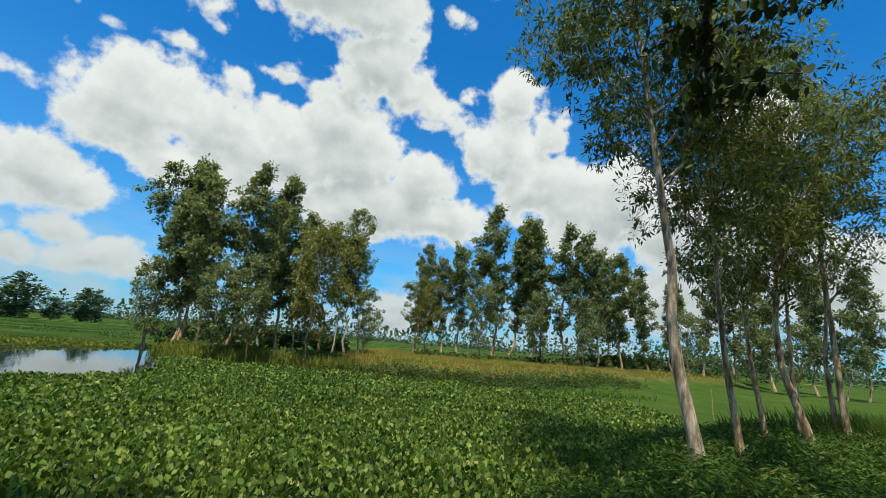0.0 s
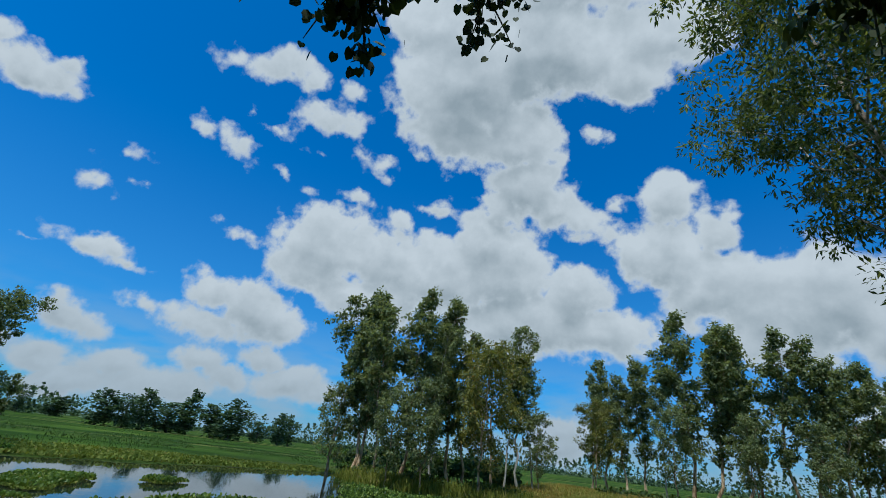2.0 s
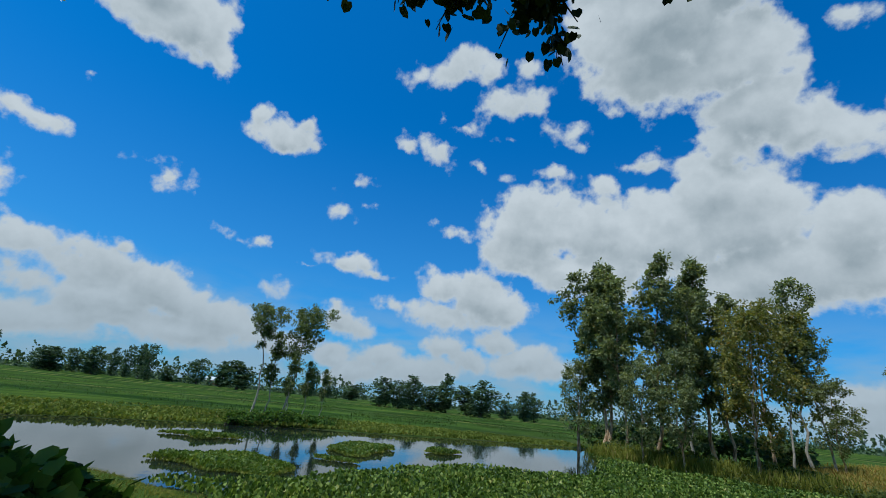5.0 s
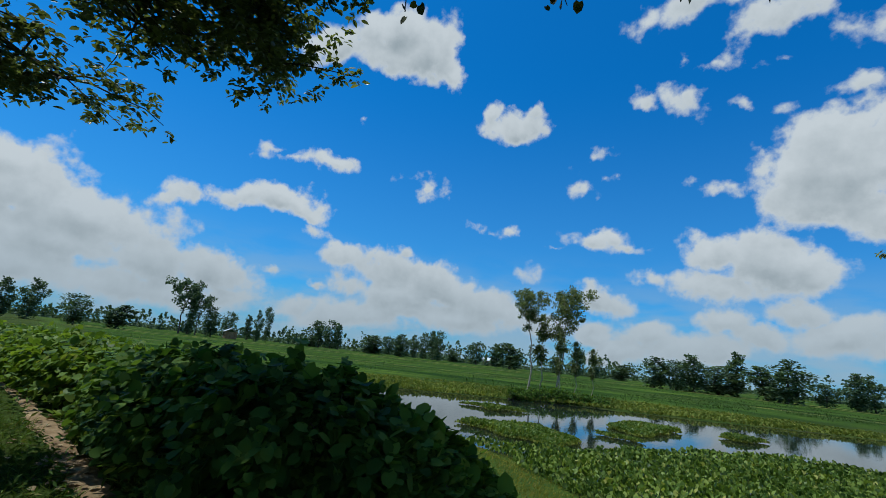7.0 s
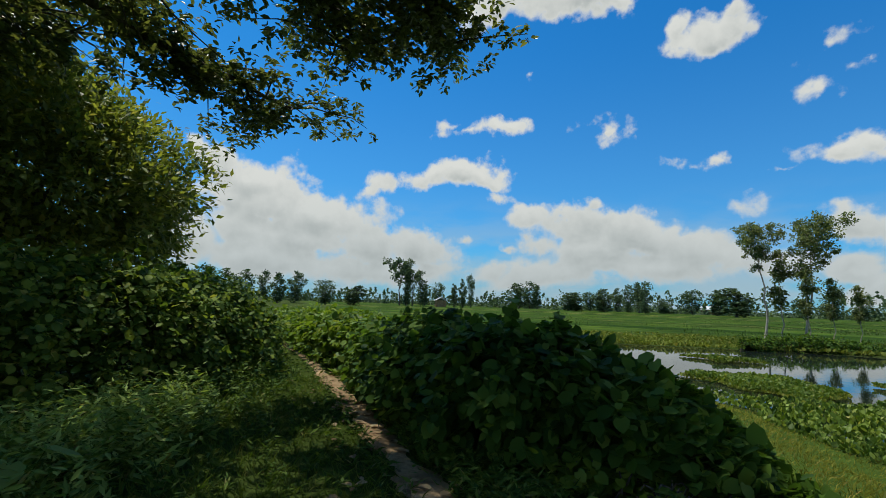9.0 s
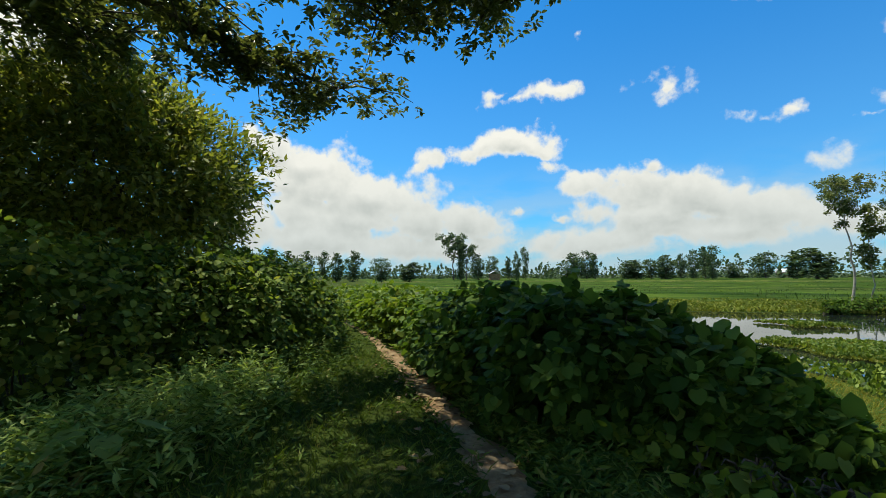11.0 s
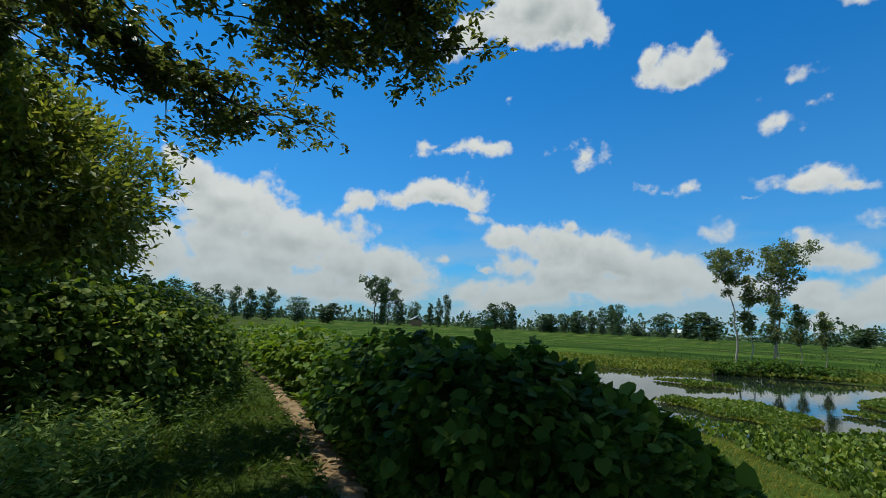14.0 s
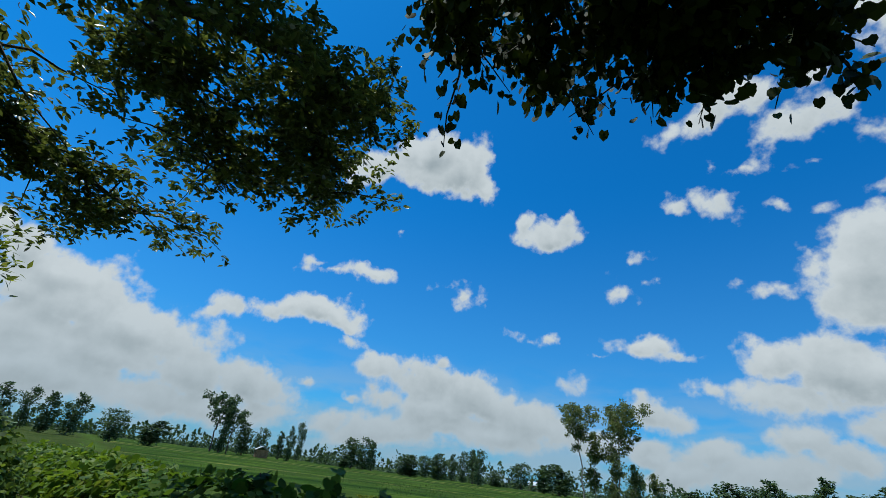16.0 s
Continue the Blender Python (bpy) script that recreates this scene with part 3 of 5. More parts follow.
def from_line(line, x, y):
    """Distance to an open line."""
    d = np.full(x.shape, 1e9)
    for (x0, y0), (x1, y1) in zip(line[:-1], line[1:]):
        dx, dy = x1 - x0, y1 - y0
        t = np.clip(((x - x0) * dx + (y - y0) * dy) / (dx * dx + dy * dy), 0, 1)
        d = np.minimum(d, np.hypot(x - x0 - t * dx, y - y0 - t * dy))
    return d


MOUND = [(-20, 41), (-16, 34), (-8, 33.5), (0, 31.5), (8, 34.5), (14, 40), (24, 48), (34, 58)]
TRAIL = [(9, 5.6), (5, 2.8), (1.5, 0.6), (-0.8, -0.4), (-2.6, -0.9), (-4.1, -1.5), (-5.5, -2.5), (-6.7, -3.3), (-8.8, -4.85), (-10.8, -6.3), (-14, -9), (-20, -13.5)]


def ripple(x, y, s):
    return np.sin(x * 1.3 / s + 1.7 * np.sin(y * 0.9 / s)) * np.sin(y * 1.1 / s + 1.3 * np.sin(x * 0.7 / s))


def dry_land(x, y):
    """The slope of dry grass in front of and under the far grove."""
    front = np.interp(x, [-9, 2.7, 8.7, 15, 33], [29.5, 27.3, 30.8, 37, 52])
    return smooth(0, 2.0, y - front) * (1 - smooth(24, 34, y - front)) * smooth(-9, -5, x) * (1 - smooth(28, 40, x))


def rise(x, y):
    """The dry slope climbs away from the water to a low crest and on to the far grove."""
    front = np.interp(x, [-9, 2.7, 8.7, 15, 33], [29.5, 27.3, 30.8, 37, 52])
    return smooth(0, 15, y - front) * (1 - smooth(45, 90, y - front)) * smooth(-16, -6, x) * (1 - smooth(30, 60, x))


def ground_z(x, y):
    x, y = np.asarray(x, float), np.asarray(y, float)
    d = outside(WATER, x, y)
    near = np.interp(x, NEAR_X, NEAR_Y) - y
    bank = 0.08 + 0.52 * smooth(0.1, 2.2, near * 0.85)
    far = 0.05 + 0.3 * smooth(2, 16, d) + 0.25 * smooth(60, 260, np.hypot(x, y))
    meadow = smooth(0, 5, x - 4) * smooth(0, 4, 27 + 0.85 * x - y)     # wet flat grass beyond the near row
    far = far * (1 - meadow) + 0.06 * meadow
    m = from_line(MOUND, x, y)
    far = far + 0.55 * (1 - smooth(1.0, 7.0, m)) * smooth(-0.5, 2.5, d) + 0.55 * rise(x, y)
    land = np.where(near > 0, bank, far) + 0.05 * ripple(x, y, 2.3) * smooth(0, 3, d) + 0.02 * ripple(x, y, 0.7)
    return np.where(d < 0, 0.03 - 0.5 * smooth(0, 2.5, -d), 0.03 + (land - 0.03) * smooth(0, 1.2, d))


def gz(x, y):
    return float(ground_z(np.array([x]), np.array([y]))[0])


def zone_surface():
    """Ground: grass, drier on the mound, wet bright green on the flats, crop fields in strips far off."""
    def build(nt, out):
        a = nt.nodes.new("ShaderNodeAttribute")
        a.attribute_name = "zone"
        sep = nt.nodes.new("ShaderNodeSeparateColor")
        link(nt, a.outputs["Color"], sep.inputs[0])
        big, small = tex_noise(nt, 0.25, 6, 0.65), tex_noise(nt, 9.0, 5, 0.65)
        grass = colours(nt, big, [(0.3, (0.032, 0.048, 0.011)), (0.5, (0.05, 0.072, 0.016)), (0.7, (0.085, 0.092, 0.03))])
        wet = colours(nt, big, [(0.3, (0.045, 0.08, 0.013)), (0.6, (0.07, 0.11, 0.019)), (0.8, (0.105, 0.135, 0.03))])
        tc = nt.nodes.new("ShaderNodeTexCoord")
        ln = nt.nodes.new("ShaderNodeVectorMath")
        ln.operation = "LENGTH"
        link(nt, tc.outputs["Object"], ln.inputs[0])
        strip = nt.nodes.new("ShaderNodeTexNoise")
        strip.noise_dimensions = "1D"
        strip.inputs["Scale"].default_value, strip.inputs["Detail"].default_value = 0.11, 3
        link(nt, ln.outputs["Value"], strip.inputs["W"])
        strips = strip.outputs["Fac"]
        field = colours(nt, strips, [(0.36, (0.022, 0.05, 0.008)), (0.45, (0.036, 0.074, 0.011)), (0.53, (0.06, 0.1, 0.016)), (0.6, (0.028, 0.06, 0.009)), (0.67, (0.13, 0.14, 0.04))])
        field = mixed(nt, 1.0, field, colours(nt, tex_noise(nt, 0.06, 5, 0.7), [(0.36, (0.55, 0.62, 0.6)), (0.5, (1.0, 1.0, 1.0)), (0.64, (1.7, 1.5, 1.3))]), "MULTIPLY")
        mud = colours(nt, big, [(0.3, (0.05, 0.045, 0.03)), (0.7, (0.09, 0.075, 0.045))])
        col = mixed(nt, sep.outputs[0], grass, wet)
        col = mixed(nt, sep.outputs[1], col, field)
        dry = colours(nt, tex_noise(nt, 0.5, 6, 0.7), [(0.3, (0.11, 0.13, 0.03)), (0.5, (0.18, 0.165, 0.045)), (0.7, (0.24, 0.165, 0.06))])
        col = mixed(nt, a.outputs["Alpha"], col, dry)
        col = mixed(nt, sep.outputs[2], col, mud)
        col = mixed(nt, 1.0, col, colours(nt, small, [(0.25, (0.6, 0.62, 0.6)), (0.75, (1.25, 1.25, 1.2))]), "MULTIPLY")
        p = nt.nodes.new("ShaderNodeBsdfPrincipled")
        link(nt, col, p.inputs["Base Color"])
        p.inputs["Roughness"].default_value = 0.95
        p.inputs["Specular IOR Level"].default_value = 0.02
        link(nt, bumped(nt, small, 0.9, 0.08), p.inputs["Normal"])
        link(nt, p.outputs[0], out.inputs[0])
    return material("land", build)


def make_ground():
    n, soft = 240, 6.0
    u = np.linspace(-math.asinh(4200 / soft), math.asinh(4200 / soft), n)
    gx, gy = np.meshgrid(soft * np.sinh(u) - 3, soft * np.sinh(u) + 4, indexing="ij")
    z = ground_z(gx.ravel(), gy.ravel())
    verts = np.c_[gx.ravel(), gy.ravel(), z]
    i, j = np.meshgrid(np.arange(n - 1), np.arange(n - 1), indexing="ij")
    k = (i * n + j).ravel()
    faces = np.c_[k, k + n, k + n + 1, k + 1]
    me = mesh_from("ground", verts, faces, zone_surface(), True)
    x, y = verts[:, 0], verts[:, 1]
    d = outside(WATER, x, y)
    near = np.interp(x, NEAR_X, NEAR_Y) - y
    wet = smooth(0, 5, x - 4) * smooth(0, 4, 27 + 0.85 * x - y) * (near < 0)
    wet = np.maximum(wet, smooth(-0.4, 0.2, d) * (1 - smooth(0.6, 2.2, d)) * 0.8)
    wet = np.maximum(wet, (near > 0) * (1 - smooth(2.2, 4.0, near)) * (1 - smooth(-5.5, -4, x)))
    field = smooth(4, 14, d) * (near < -1) * smooth(7, 11, from_line(MOUND, x, y))
    mud = smooth(-0.1, -0.8, d)
    col = me.color_attributes.new("zone", "FLOAT_COLOR", "POINT")
    col.data.foreach_set("color", np.c_[wet, field * (1 - wet), mud, dry_land(x, y)].astype(np.float32).ravel())
    return tagged(part("ground", me), "grassy wetland ground with green fields reaching the horizon", "ground", kind="structure")


make_ground()


def make_water():
    lo, hi = WATER.min(0) - 1, WATER.max(0) + 1
    nx, ny = 40, 40
    gx, gy = np.meshgrid(np.linspace(lo[0], hi[0], nx), np.linspace(lo[1], hi[1], ny), indexing="ij")
    verts = np.c_[gx.ravel(), gy.ravel(), np.zeros(gx.size)]
    i, j = np.meshgrid(np.arange(nx - 1), np.arange(ny - 1), indexing="ij")
    k = (i * ny + j).ravel()
    faces = np.c_[k, k + ny, k + ny + 1, k + 1]
    c = verts[faces].mean(1)
    faces = faces[outside(WATER, c[:, 0], c[:, 1]) < 1.2]
    me = mesh_from("water", verts, faces, M_WATER, True)
    return tagged(part("water", me), "still pond water mirroring sky and trees", "water", kind="structure")


make_water()


def make_trail():
    rng = np.random.default_rng(4)
    line = np.array(TRAIL, float)
    t = np.linspace(0, len(line) - 1, 160)
    c = np.c_[np.interp(t, np.arange(len(line)), line[:, 0]), np.interp(t, np.arange(len(line)), line[:, 1])]
    c = np.array([np.convolve(np.pad(c[:, i], 5, mode="edge"), np.ones(11) / 11, "valid") for i in (0, 1)]).T
    d = np.gradient(c, axis=0)
    d /= np.linalg.norm(d, axis=1, keepdims=True)
    nrm = np.c_[-d[:, 1], d[:, 0]]
    across = np.linspace(-1, 1, 9)
    wide = (0.23 + 0.05 * np.sin(np.arange(160) * 0.45) + rng.normal(0, 0.03, 160)) * (1 - 0.55 * smooth(7.5, 9.0, t))
    co = c[:, None] + nrm[:, None] * (across[None, :] * wide[:, None])[..., None]
    flat = co.reshape(-1, 2)
    z = ground_z(flat[:, 0], flat[:, 1]) + np.tile(0.03 * (1 - across ** 2) - 0.012, 160) + rng.normal(0, 0.004, len(flat))
    k = (np.arange(159)[:, None] * 9 + np.arange(8)[None]).ravel()
    me = mesh_from("path", np.c_[flat, z], np.c_[k, k + 9, k + 10, k + 1], M_PATH, True)
    return tagged(part("path", me), "narrow trodden earth footpath along the bank", "path", kind="structure")


make_trail()


# ---------------------------------------------------------------- trees
def tree_parts(name, seed, height, spread, base, trunk_r, n_limb, n_leaf, leaf, outline, leaf_mat, bark, clump=0.55, lean=0.0,
               droop=0.4, top_heavy=0.0, sides=8, width=1.0, line=None, split=False, spray=0, skirt=0, tuft=0, tuft_r=0.35, inner=0.45):
    """Builds the meshes of one tree at its own origin: trunk, limbs, crown. base: share of the height that is bare."""
    rng = np.random.default_rng(seed)
    n = 12 if line is None else 24
    t = np.linspace(0, 1, n)
    sway = np.cumsum(rng.normal(0, 0.012, (n, 2)), axis=0) * height
    spine = np.c_[sway[:, 0] + lean * t * height, sway[:, 1], t * height * 0.94]
    spine[0, :2] = 0
    radii = trunk_r * (1 - 0.88 * t) * np.where(t == 0, 1.35, 1.0)
    if line is not None:      # a given trunk line, carried on upwards
        line = np.array(line, float)
        spine = np.array([np.interp(t * height, np.r_[line[:, 2], height], np.r_[line[:, k], line[-1, k] + (line[-1, k] - line[-2, k]) * 1.0]) for k in (0, 1)]).T
        spine = np.c_[spine, t * height]
        radii = trunk_r * (1 - 0.88 * t ** 0.8) * np.where(t == 0, 1.25, 1.0)
    spine[0, 2] = -0.15
    lines, tips = [(spine, radii, sides)], []
    limbs = []
    for i in range(n_limb):
        h = base + (0.97 - base) * ((i + rng.random()) / n_limb) ** (1.0 - 0.4 * top_heavy)
        at = np.array([np.interp(h, t, spine[:, k]) for k in range(3)])
        az = i * 2.4 + rng.normal(0, 0.5)
        env = math.sin(math.pi * min(1.0, max(0.08, (h - base) / (1.02 - base))) ** (0.75 + top_heavy)) * 0.8 + 0.22
        reach = spread * env * (0.7 + 0.6 * rng.random())
        tip = at + np.array([math.cos(az) * reach, math.sin(az) * reach, reach * (0.75 + 0.5 * rng.random())])
        tip[2] = min(tip[2], height * (0.97 + 0.05 * rng.random()))
        ln = bend(at, tip, -0.06 * reach, rng, 5, 0.15)
        r0 = np.interp(h, t, radii) * 0.55
        limbs.append((ln, np.linspace(r0, 0.008, 5), 5))
        for s in [q for q in (0.45, 0.62, 0.78, 0.9, 1.0) if q >= inner]:
            tips.append((np.array([np.interp(s, np.linspace(0, 1, 5), ln[:, k]) for k in range(3)]), reach * 0.3 * (1.2 - 0.4 * s) + 0.18))
            if s < 1 and rng.random() < 0.7:
                side = tips[-1][0] + rng.normal(0, 0.3, 3) * reach * 0.8
                tips.append((side, reach * 0.24 + 0.15))
    for _ in range(max(2, n_limb // 8)):
        tips.append((spine[-1] + rng.normal(0, 0.25, 3) * spread * 0.4, spread * 0.22))
    for _ in range(skirt):      # low growth round the foot
        az = rng.random() * 6.28
        tips.append((np.array([math.cos(az), math.sin(az), 0]) * spread * 0.6 + np.array([0, 0, height * (0.04 + 0.28 * rng.random())]), spread * 0.42))
    cen = np.array([p for p, _ in tips])
    rad = np.array([r for _, r in tips]) * clump / 0.55
    w = rad ** 1.6
    pick = rng.choice(len(cen), n_leaf, p=w / w.sum())
    off = rng.normal(0, 0.5, (n_leaf, 3)) * rad[pick][:, None]
    off[:, 2] *= 0.8
    pos = cen[pick] + off
    away = off + rng.normal(0, 0.5, (n_leaf, 3)) * rad[pick][:, None]
    away[:, 2] -= droop * rad[pick]
    if spray:      # leaves strung along drooping twiglets, with gaps between them
        k = n_leaf // spray
        pick = rng.choice(len(cen), k, p=w / w.sum())
        off = rng.normal(0, 0.42, (k, 3)) * rad[pick][:, None]
        go = off / np.maximum(np.linalg.norm(off, axis=1, keepdims=True), 1e-6) + rng.normal(0, 0.45, (k, 3))
        go[:, 2] -= droop
        go /= np.linalg.norm(go, axis=1, keepdims=True)
        reach = rad[pick] * (0.35 + 0.5 * rng.random(k)) + 1.2 * leaf
        s = np.tile(np.arange(spray) / spray, k)
        own = np.repeat(np.arange(k), spray)
        n_leaf = k * spray
        pos = (cen[pick] + off)[own] + go[own] * (reach[own] * s)[:, None] + rng.normal(0, 0.25 * leaf, (n_leaf, 3))
        pos[:, 2] -= 0.25 * reach[own] * s ** 2
        away = go[own] + rng.normal(0, 0.5, (n_leaf, 3))
        away[:, 2] -= 0.6 * droop
    face, tilt = (0, 0, 1), 0.9
    if tuft:      # leaves in rounded tufts, with gaps between them
        k = n_leaf // tuft
        n_leaf = k * tuft
        pick = rng.choice(len(cen), k, p=w / w.sum())
        mid = cen[pick] + rng.normal(0, 0.48, (k, 3)) * rad[pick][:, None]
        own = np.repeat(np.arange(k), tuft)
        r = tuft_r * (0.55 + 0.9 * rng.random(k))
        v = rng.normal(0, 1, (n_leaf, 3))
        v /= np.linalg.norm(v, axis=1, keepdims=True)
        pos = mid[own] + v * (r[own] * rng.random(n_leaf) ** 0.45)[:, None] * (1, 1, 0.75)
        away = v + rng.normal(0, 0.6, (n_leaf, 3))
        away[:, 2] -= droop
        face, tilt = v * 0.8 + (0, 0, 0.7), 0.45
    size = leaf * (0.6 + 0.8 * rng.random(n_leaf))
    crown = leaves("crown", pos, away, size, outline, leaf_mat, rng, width, tilt, face)
    if split:
        return [tubes("trunk", lines, bark), crown] + [tubes("limb", [one], bark) for one in limbs]
    return [tubes("trunk", lines + limbs, bark), crown]


def tree(name, meshes, place, label, category="tree", group=""):
    ob = root(name, place, label, category, group)
    part("trunk", meshes[0], ob)
    part("crown", meshes[1], ob)
    for me in meshes[2:]:
        part("limb", me, ob)
    return ob


def stand(ob_or_none, x, y, turn=0, scale=1.0, dx=0.0, dy=0.0):
    return Matrix.Translation((x, y, gz(x, y))) @ pose(0, 0, 0, dx, dy, turn) @ Matrix.Scale(scale, 4)


def polar(az, dist, eye=(0.0, 0.0)):
    a = radians(az)
    return eye[0] - math.sin(a) * dist, eye[1] + math.cos(a) * dist


# grove on the water's edge, and the longer grove behind the mound: azimuth, distance, height, kind, lean
TALL = [tree_parts("eucalyptus", 11 + i, 14.0, 1.25, 0.2, 0.12, 30, 7600, 0.245, LANCE, M_EUC, M_BARK_WARM, clump=0.52, width=2.3, droop=0.3, tuft=32, tuft_r=0.34) for i in range(4)]
SLIM = [tree_parts("eucalyptus", 31 + i, 14.0, 1.4, 0.28, 0.1, 18, 5200, 0.22, LANCE, M_EUC, M_BARK_PALE, clump=0.5, width=2.3, top_heavy=0.4, droop=0.35, tuft=32, tuft_r=0.32) for i in range(2)]
YOUNG = [tree_parts("eucalyptus", 41 + i, 8.0, 1.5, 0.12, 0.07, 16, 5000, 0.19, LANCE, M_EUC, M_BARK_WARM, clump=0.5, width=2.3, droop=0.3, tuft=36, tuft_r=0.34) for i in range(2)]
DRY = [tree_parts("eucalyptus", 51, 10.0, 2.0, 0.16, 0.09, 20, 7600, 0.19, LANCE, M_EUC_DRY, M_BARK_WARM, clump=0.52, width=2.2, droop=0.4, tuft=38, tuft_r=0.38)]
KINDS = {"tall": (TALL, 14.0, "tall slender eucalyptus with a dense grey-green crown"),
         "slim": (SLIM, 14.0, "slim airy eucalyptus with a pale bare trunk"),
         "young": (YOUNG, 8.0, "young eucalyptus with a low leafy crown"),
         "dry": (DRY, 10.0, "eucalyptus with yellowing brownish leaves")}


def grove(rows, group, where):
    """rows: azimuth, distance, elevation of the top, kind, lean."""
    for i, (az, dist, el, kind, lean) in enumerate(rows):
        meshes, own, label = KINDS[kind]
        x, y = polar(az, dist)
        high = 1.06 * (dist * math.tan(radians(el)) + 2.2 - gz(x, y))
        tree("eucalyptus_tree", meshes[i % len(meshes)], stand(None, x, y, 67 * i, high / own, 0, lean), label + where, "tree", group)


GROVE_NEAR = [(31.7, 43, 16.4, "slim", -2), (31.9, 42, 6.8, "young", 0), (29.4, 40, 18.8, "tall", 0), (28.8, 40, 17.2, "tall", -1),
              (26.9, 37, 15.5, "tall", 0), (24.0, 36, 18.8, "tall", 1), (22.2, 39, 16.6, "tall", 0), (20.5, 36, 14.6, "slim", -2),
              (18.6, 38, 18.2, "tall", 0), (17.0, 40, 14.0, "tall", 0), (15.4, 31, 12.6, "dry", 5), (13.8, 35, 12.8, "dry", 0),
              (12.3, 40, 12.0, "slim", 2), (10.8, 40, 15.5, "slim", 2), (9.2, 40, 11.5, "slim", 1), (8.6, 39, 6.0, "young", 0), (21.6, 31, 8.0, "young", 0), (25.6, 32, 7.0, "young", 0)]
grove(GROVE_NEAR, "trees of the waterside grove", " by the water")
GROVE_FAR = [(2.7, 60, 9.4, "tall", 0), (1.1, 62, 12.2, "tall", 0), (-0.8, 60, 11.0, "tall", 0), (-2.7, 62, 12.6, "tall", 0), (-4.6, 60, 9.6, "slim", 0),
             (-6.9, 60, 17.7, "tall", -2), (-8.7, 62, 16.2, "tall", 0), (-11.2, 60, 16.5, "tall", 0), (-13.0, 63, 14.8, "tall", 0), (-15.2, 60, 15.3, "tall", 0),
             (-16.9, 62, 14.2, "tall", 0), (-19.2, 60, 12.7, "tall", 0), (-20.6, 63, 11.6, "tall", 0), (-22.0, 61, 11.9, "tall", 0), (-24.9, 66, 10.4, "tall", 0),
             (-27.2, 70, 9.0, "tall", 0), (-30.0, 66, 11.0, "tall", 0), (-33.0, 70, 10.0, "tall", 0), (-36.2, 66, 11.0, "tall", 0), (-39.5, 68, 9.6, "tall", 0),
             (-43.0, 66, 10.0, "tall", 0), (-28.6, 60, 5.5, "young", 0), (-34.5, 62, 6.0, "young", 0), (-38.0, 60, 5.0, "young", 0), (-41.5, 62, 6.0, "young", 0), (2.4, 56, 7.4, "dry", 0), (-12.4, 55, 7.0, "young", 0), (-5.4, 56, 7.6, "young", 0), (-17.8, 55, 6.4, "young", 0)]
grove(GROVE_FAR, "trees of the grove behind the mound", " behind the mound")

# pair of tall trees on the far shore
TWIN = [tree_parts("shore_tree", 61 + i, 8.4, (1.1, 1.55)[i], (0.6, 0.5)[i], 0.085, 14, (5400, 7600)[i], 0.125, OVAL, M_SHORE_TREE, M_BARK_PALE, clump=0.5, width=0.75, droop=0.2, tuft=26, tuft_r=0.2, inner=0.45) for i in range(2)]
TWIN_LOW = tree_parts("shore_tree", 66, 6.0, 0.7, 0.3, 0.045, 10, 2000, 0.15, OVAL, M_SHORE_TREE, M_BARK_PALE, clump=0.5, width=0.75, droop=0.2, tuft=36, tuft_r=0.24)
for az, dist, m, el in ((67.6, 40, TWIN[0], 9.3), (64.6, 40, TWIN[1], 9.6), (66.3, 41, TWIN_LOW, 6.6), (64.2, 39, TWIN_LOW, 4.6), (62.3, 42, TWIN_LOW, 3.6), (60.4, 43, TWIN_LOW, 2.9)):
    x, y = polar(az, dist, (-0.3, -0.6))
    high = dist * math.tan(radians(el)) + 2.2 - gz(x, y)
    tree("shore_tree", m, stand(None, x, y, az * 3, high / (6.0 if m is TWIN_LOW else 8.4)), "tall thin tree with a bare trunk on the far shore", "tree", "trees on the far shore")

# near row of eucalyptus on the bank: trunk lines, height, girth, spread, bare share, leaves
ROW = [([(4.67, 8.27, 0.60), (4.56, 8.33, 1.33), (4.41, 8.42, 2.18), (4.32, 8.46, 3.09), (4.37, 8.43, 3.94), (4.26, 8.49, 4.83), (4.16, 8.54, 6.01), (4.03, 8.60, 7.26), (3.94, 8.64, 8.47), (3.69, 8.76, 10.07)], 11.5, 0.125, 3.1, 0.44, 22000),
       ([(6.17, 9.47, 0.60), (6.10, 9.51, 1.38), (6.01, 9.57, 2.26), (5.95, 9.60, 3.29), (5.92, 9.62, 4.39), (5.89, 9.64, 5.27)], 9.5, 0.08, 1.9, 0.28, 10000),
       ([(8.85, 10.98, 0.60), (8.67, 11.12, 1.37), (8.45, 11.28, 2.24), (8.39, 11.34, 3.32), (8.47, 11.27, 4.74), (8.43, 11.30, 5.93)], 10.5, 0.1, 2.1, 0.28, 11000),
       ([(8.19, 11.60, 0.60), (8.11, 11.65, 1.38), (7.97, 11.75, 2.73), (7.91, 11.79, 3.88)], 8.0, 0.07, 1.6, 0.35, 6000),
       ([(9.22, 11.83, 0.60), (9.19, 11.86, 1.44), (9.14, 11.89, 2.40), (9.14, 11.89, 3.40)], 8.6, 0.07, 1.6, 0.4, 6000),
       ([(11.23, 12.77, 0.60), (11.17, 12.82, 1.77), (11.13, 12.85, 3.29), (11.08, 12.90, 4.56), (11.04, 12.93, 6.07)], 10.5, 0.1, 2.0, 0.28, 10000),
       ([(11.27, 13.13, 0.60), (11.19, 13.19, 1.88), (11.15, 13.22, 2.66), (11.24, 13.15, 3.95)], 8.6, 0.08, 1.6, 0.4, 6000)]
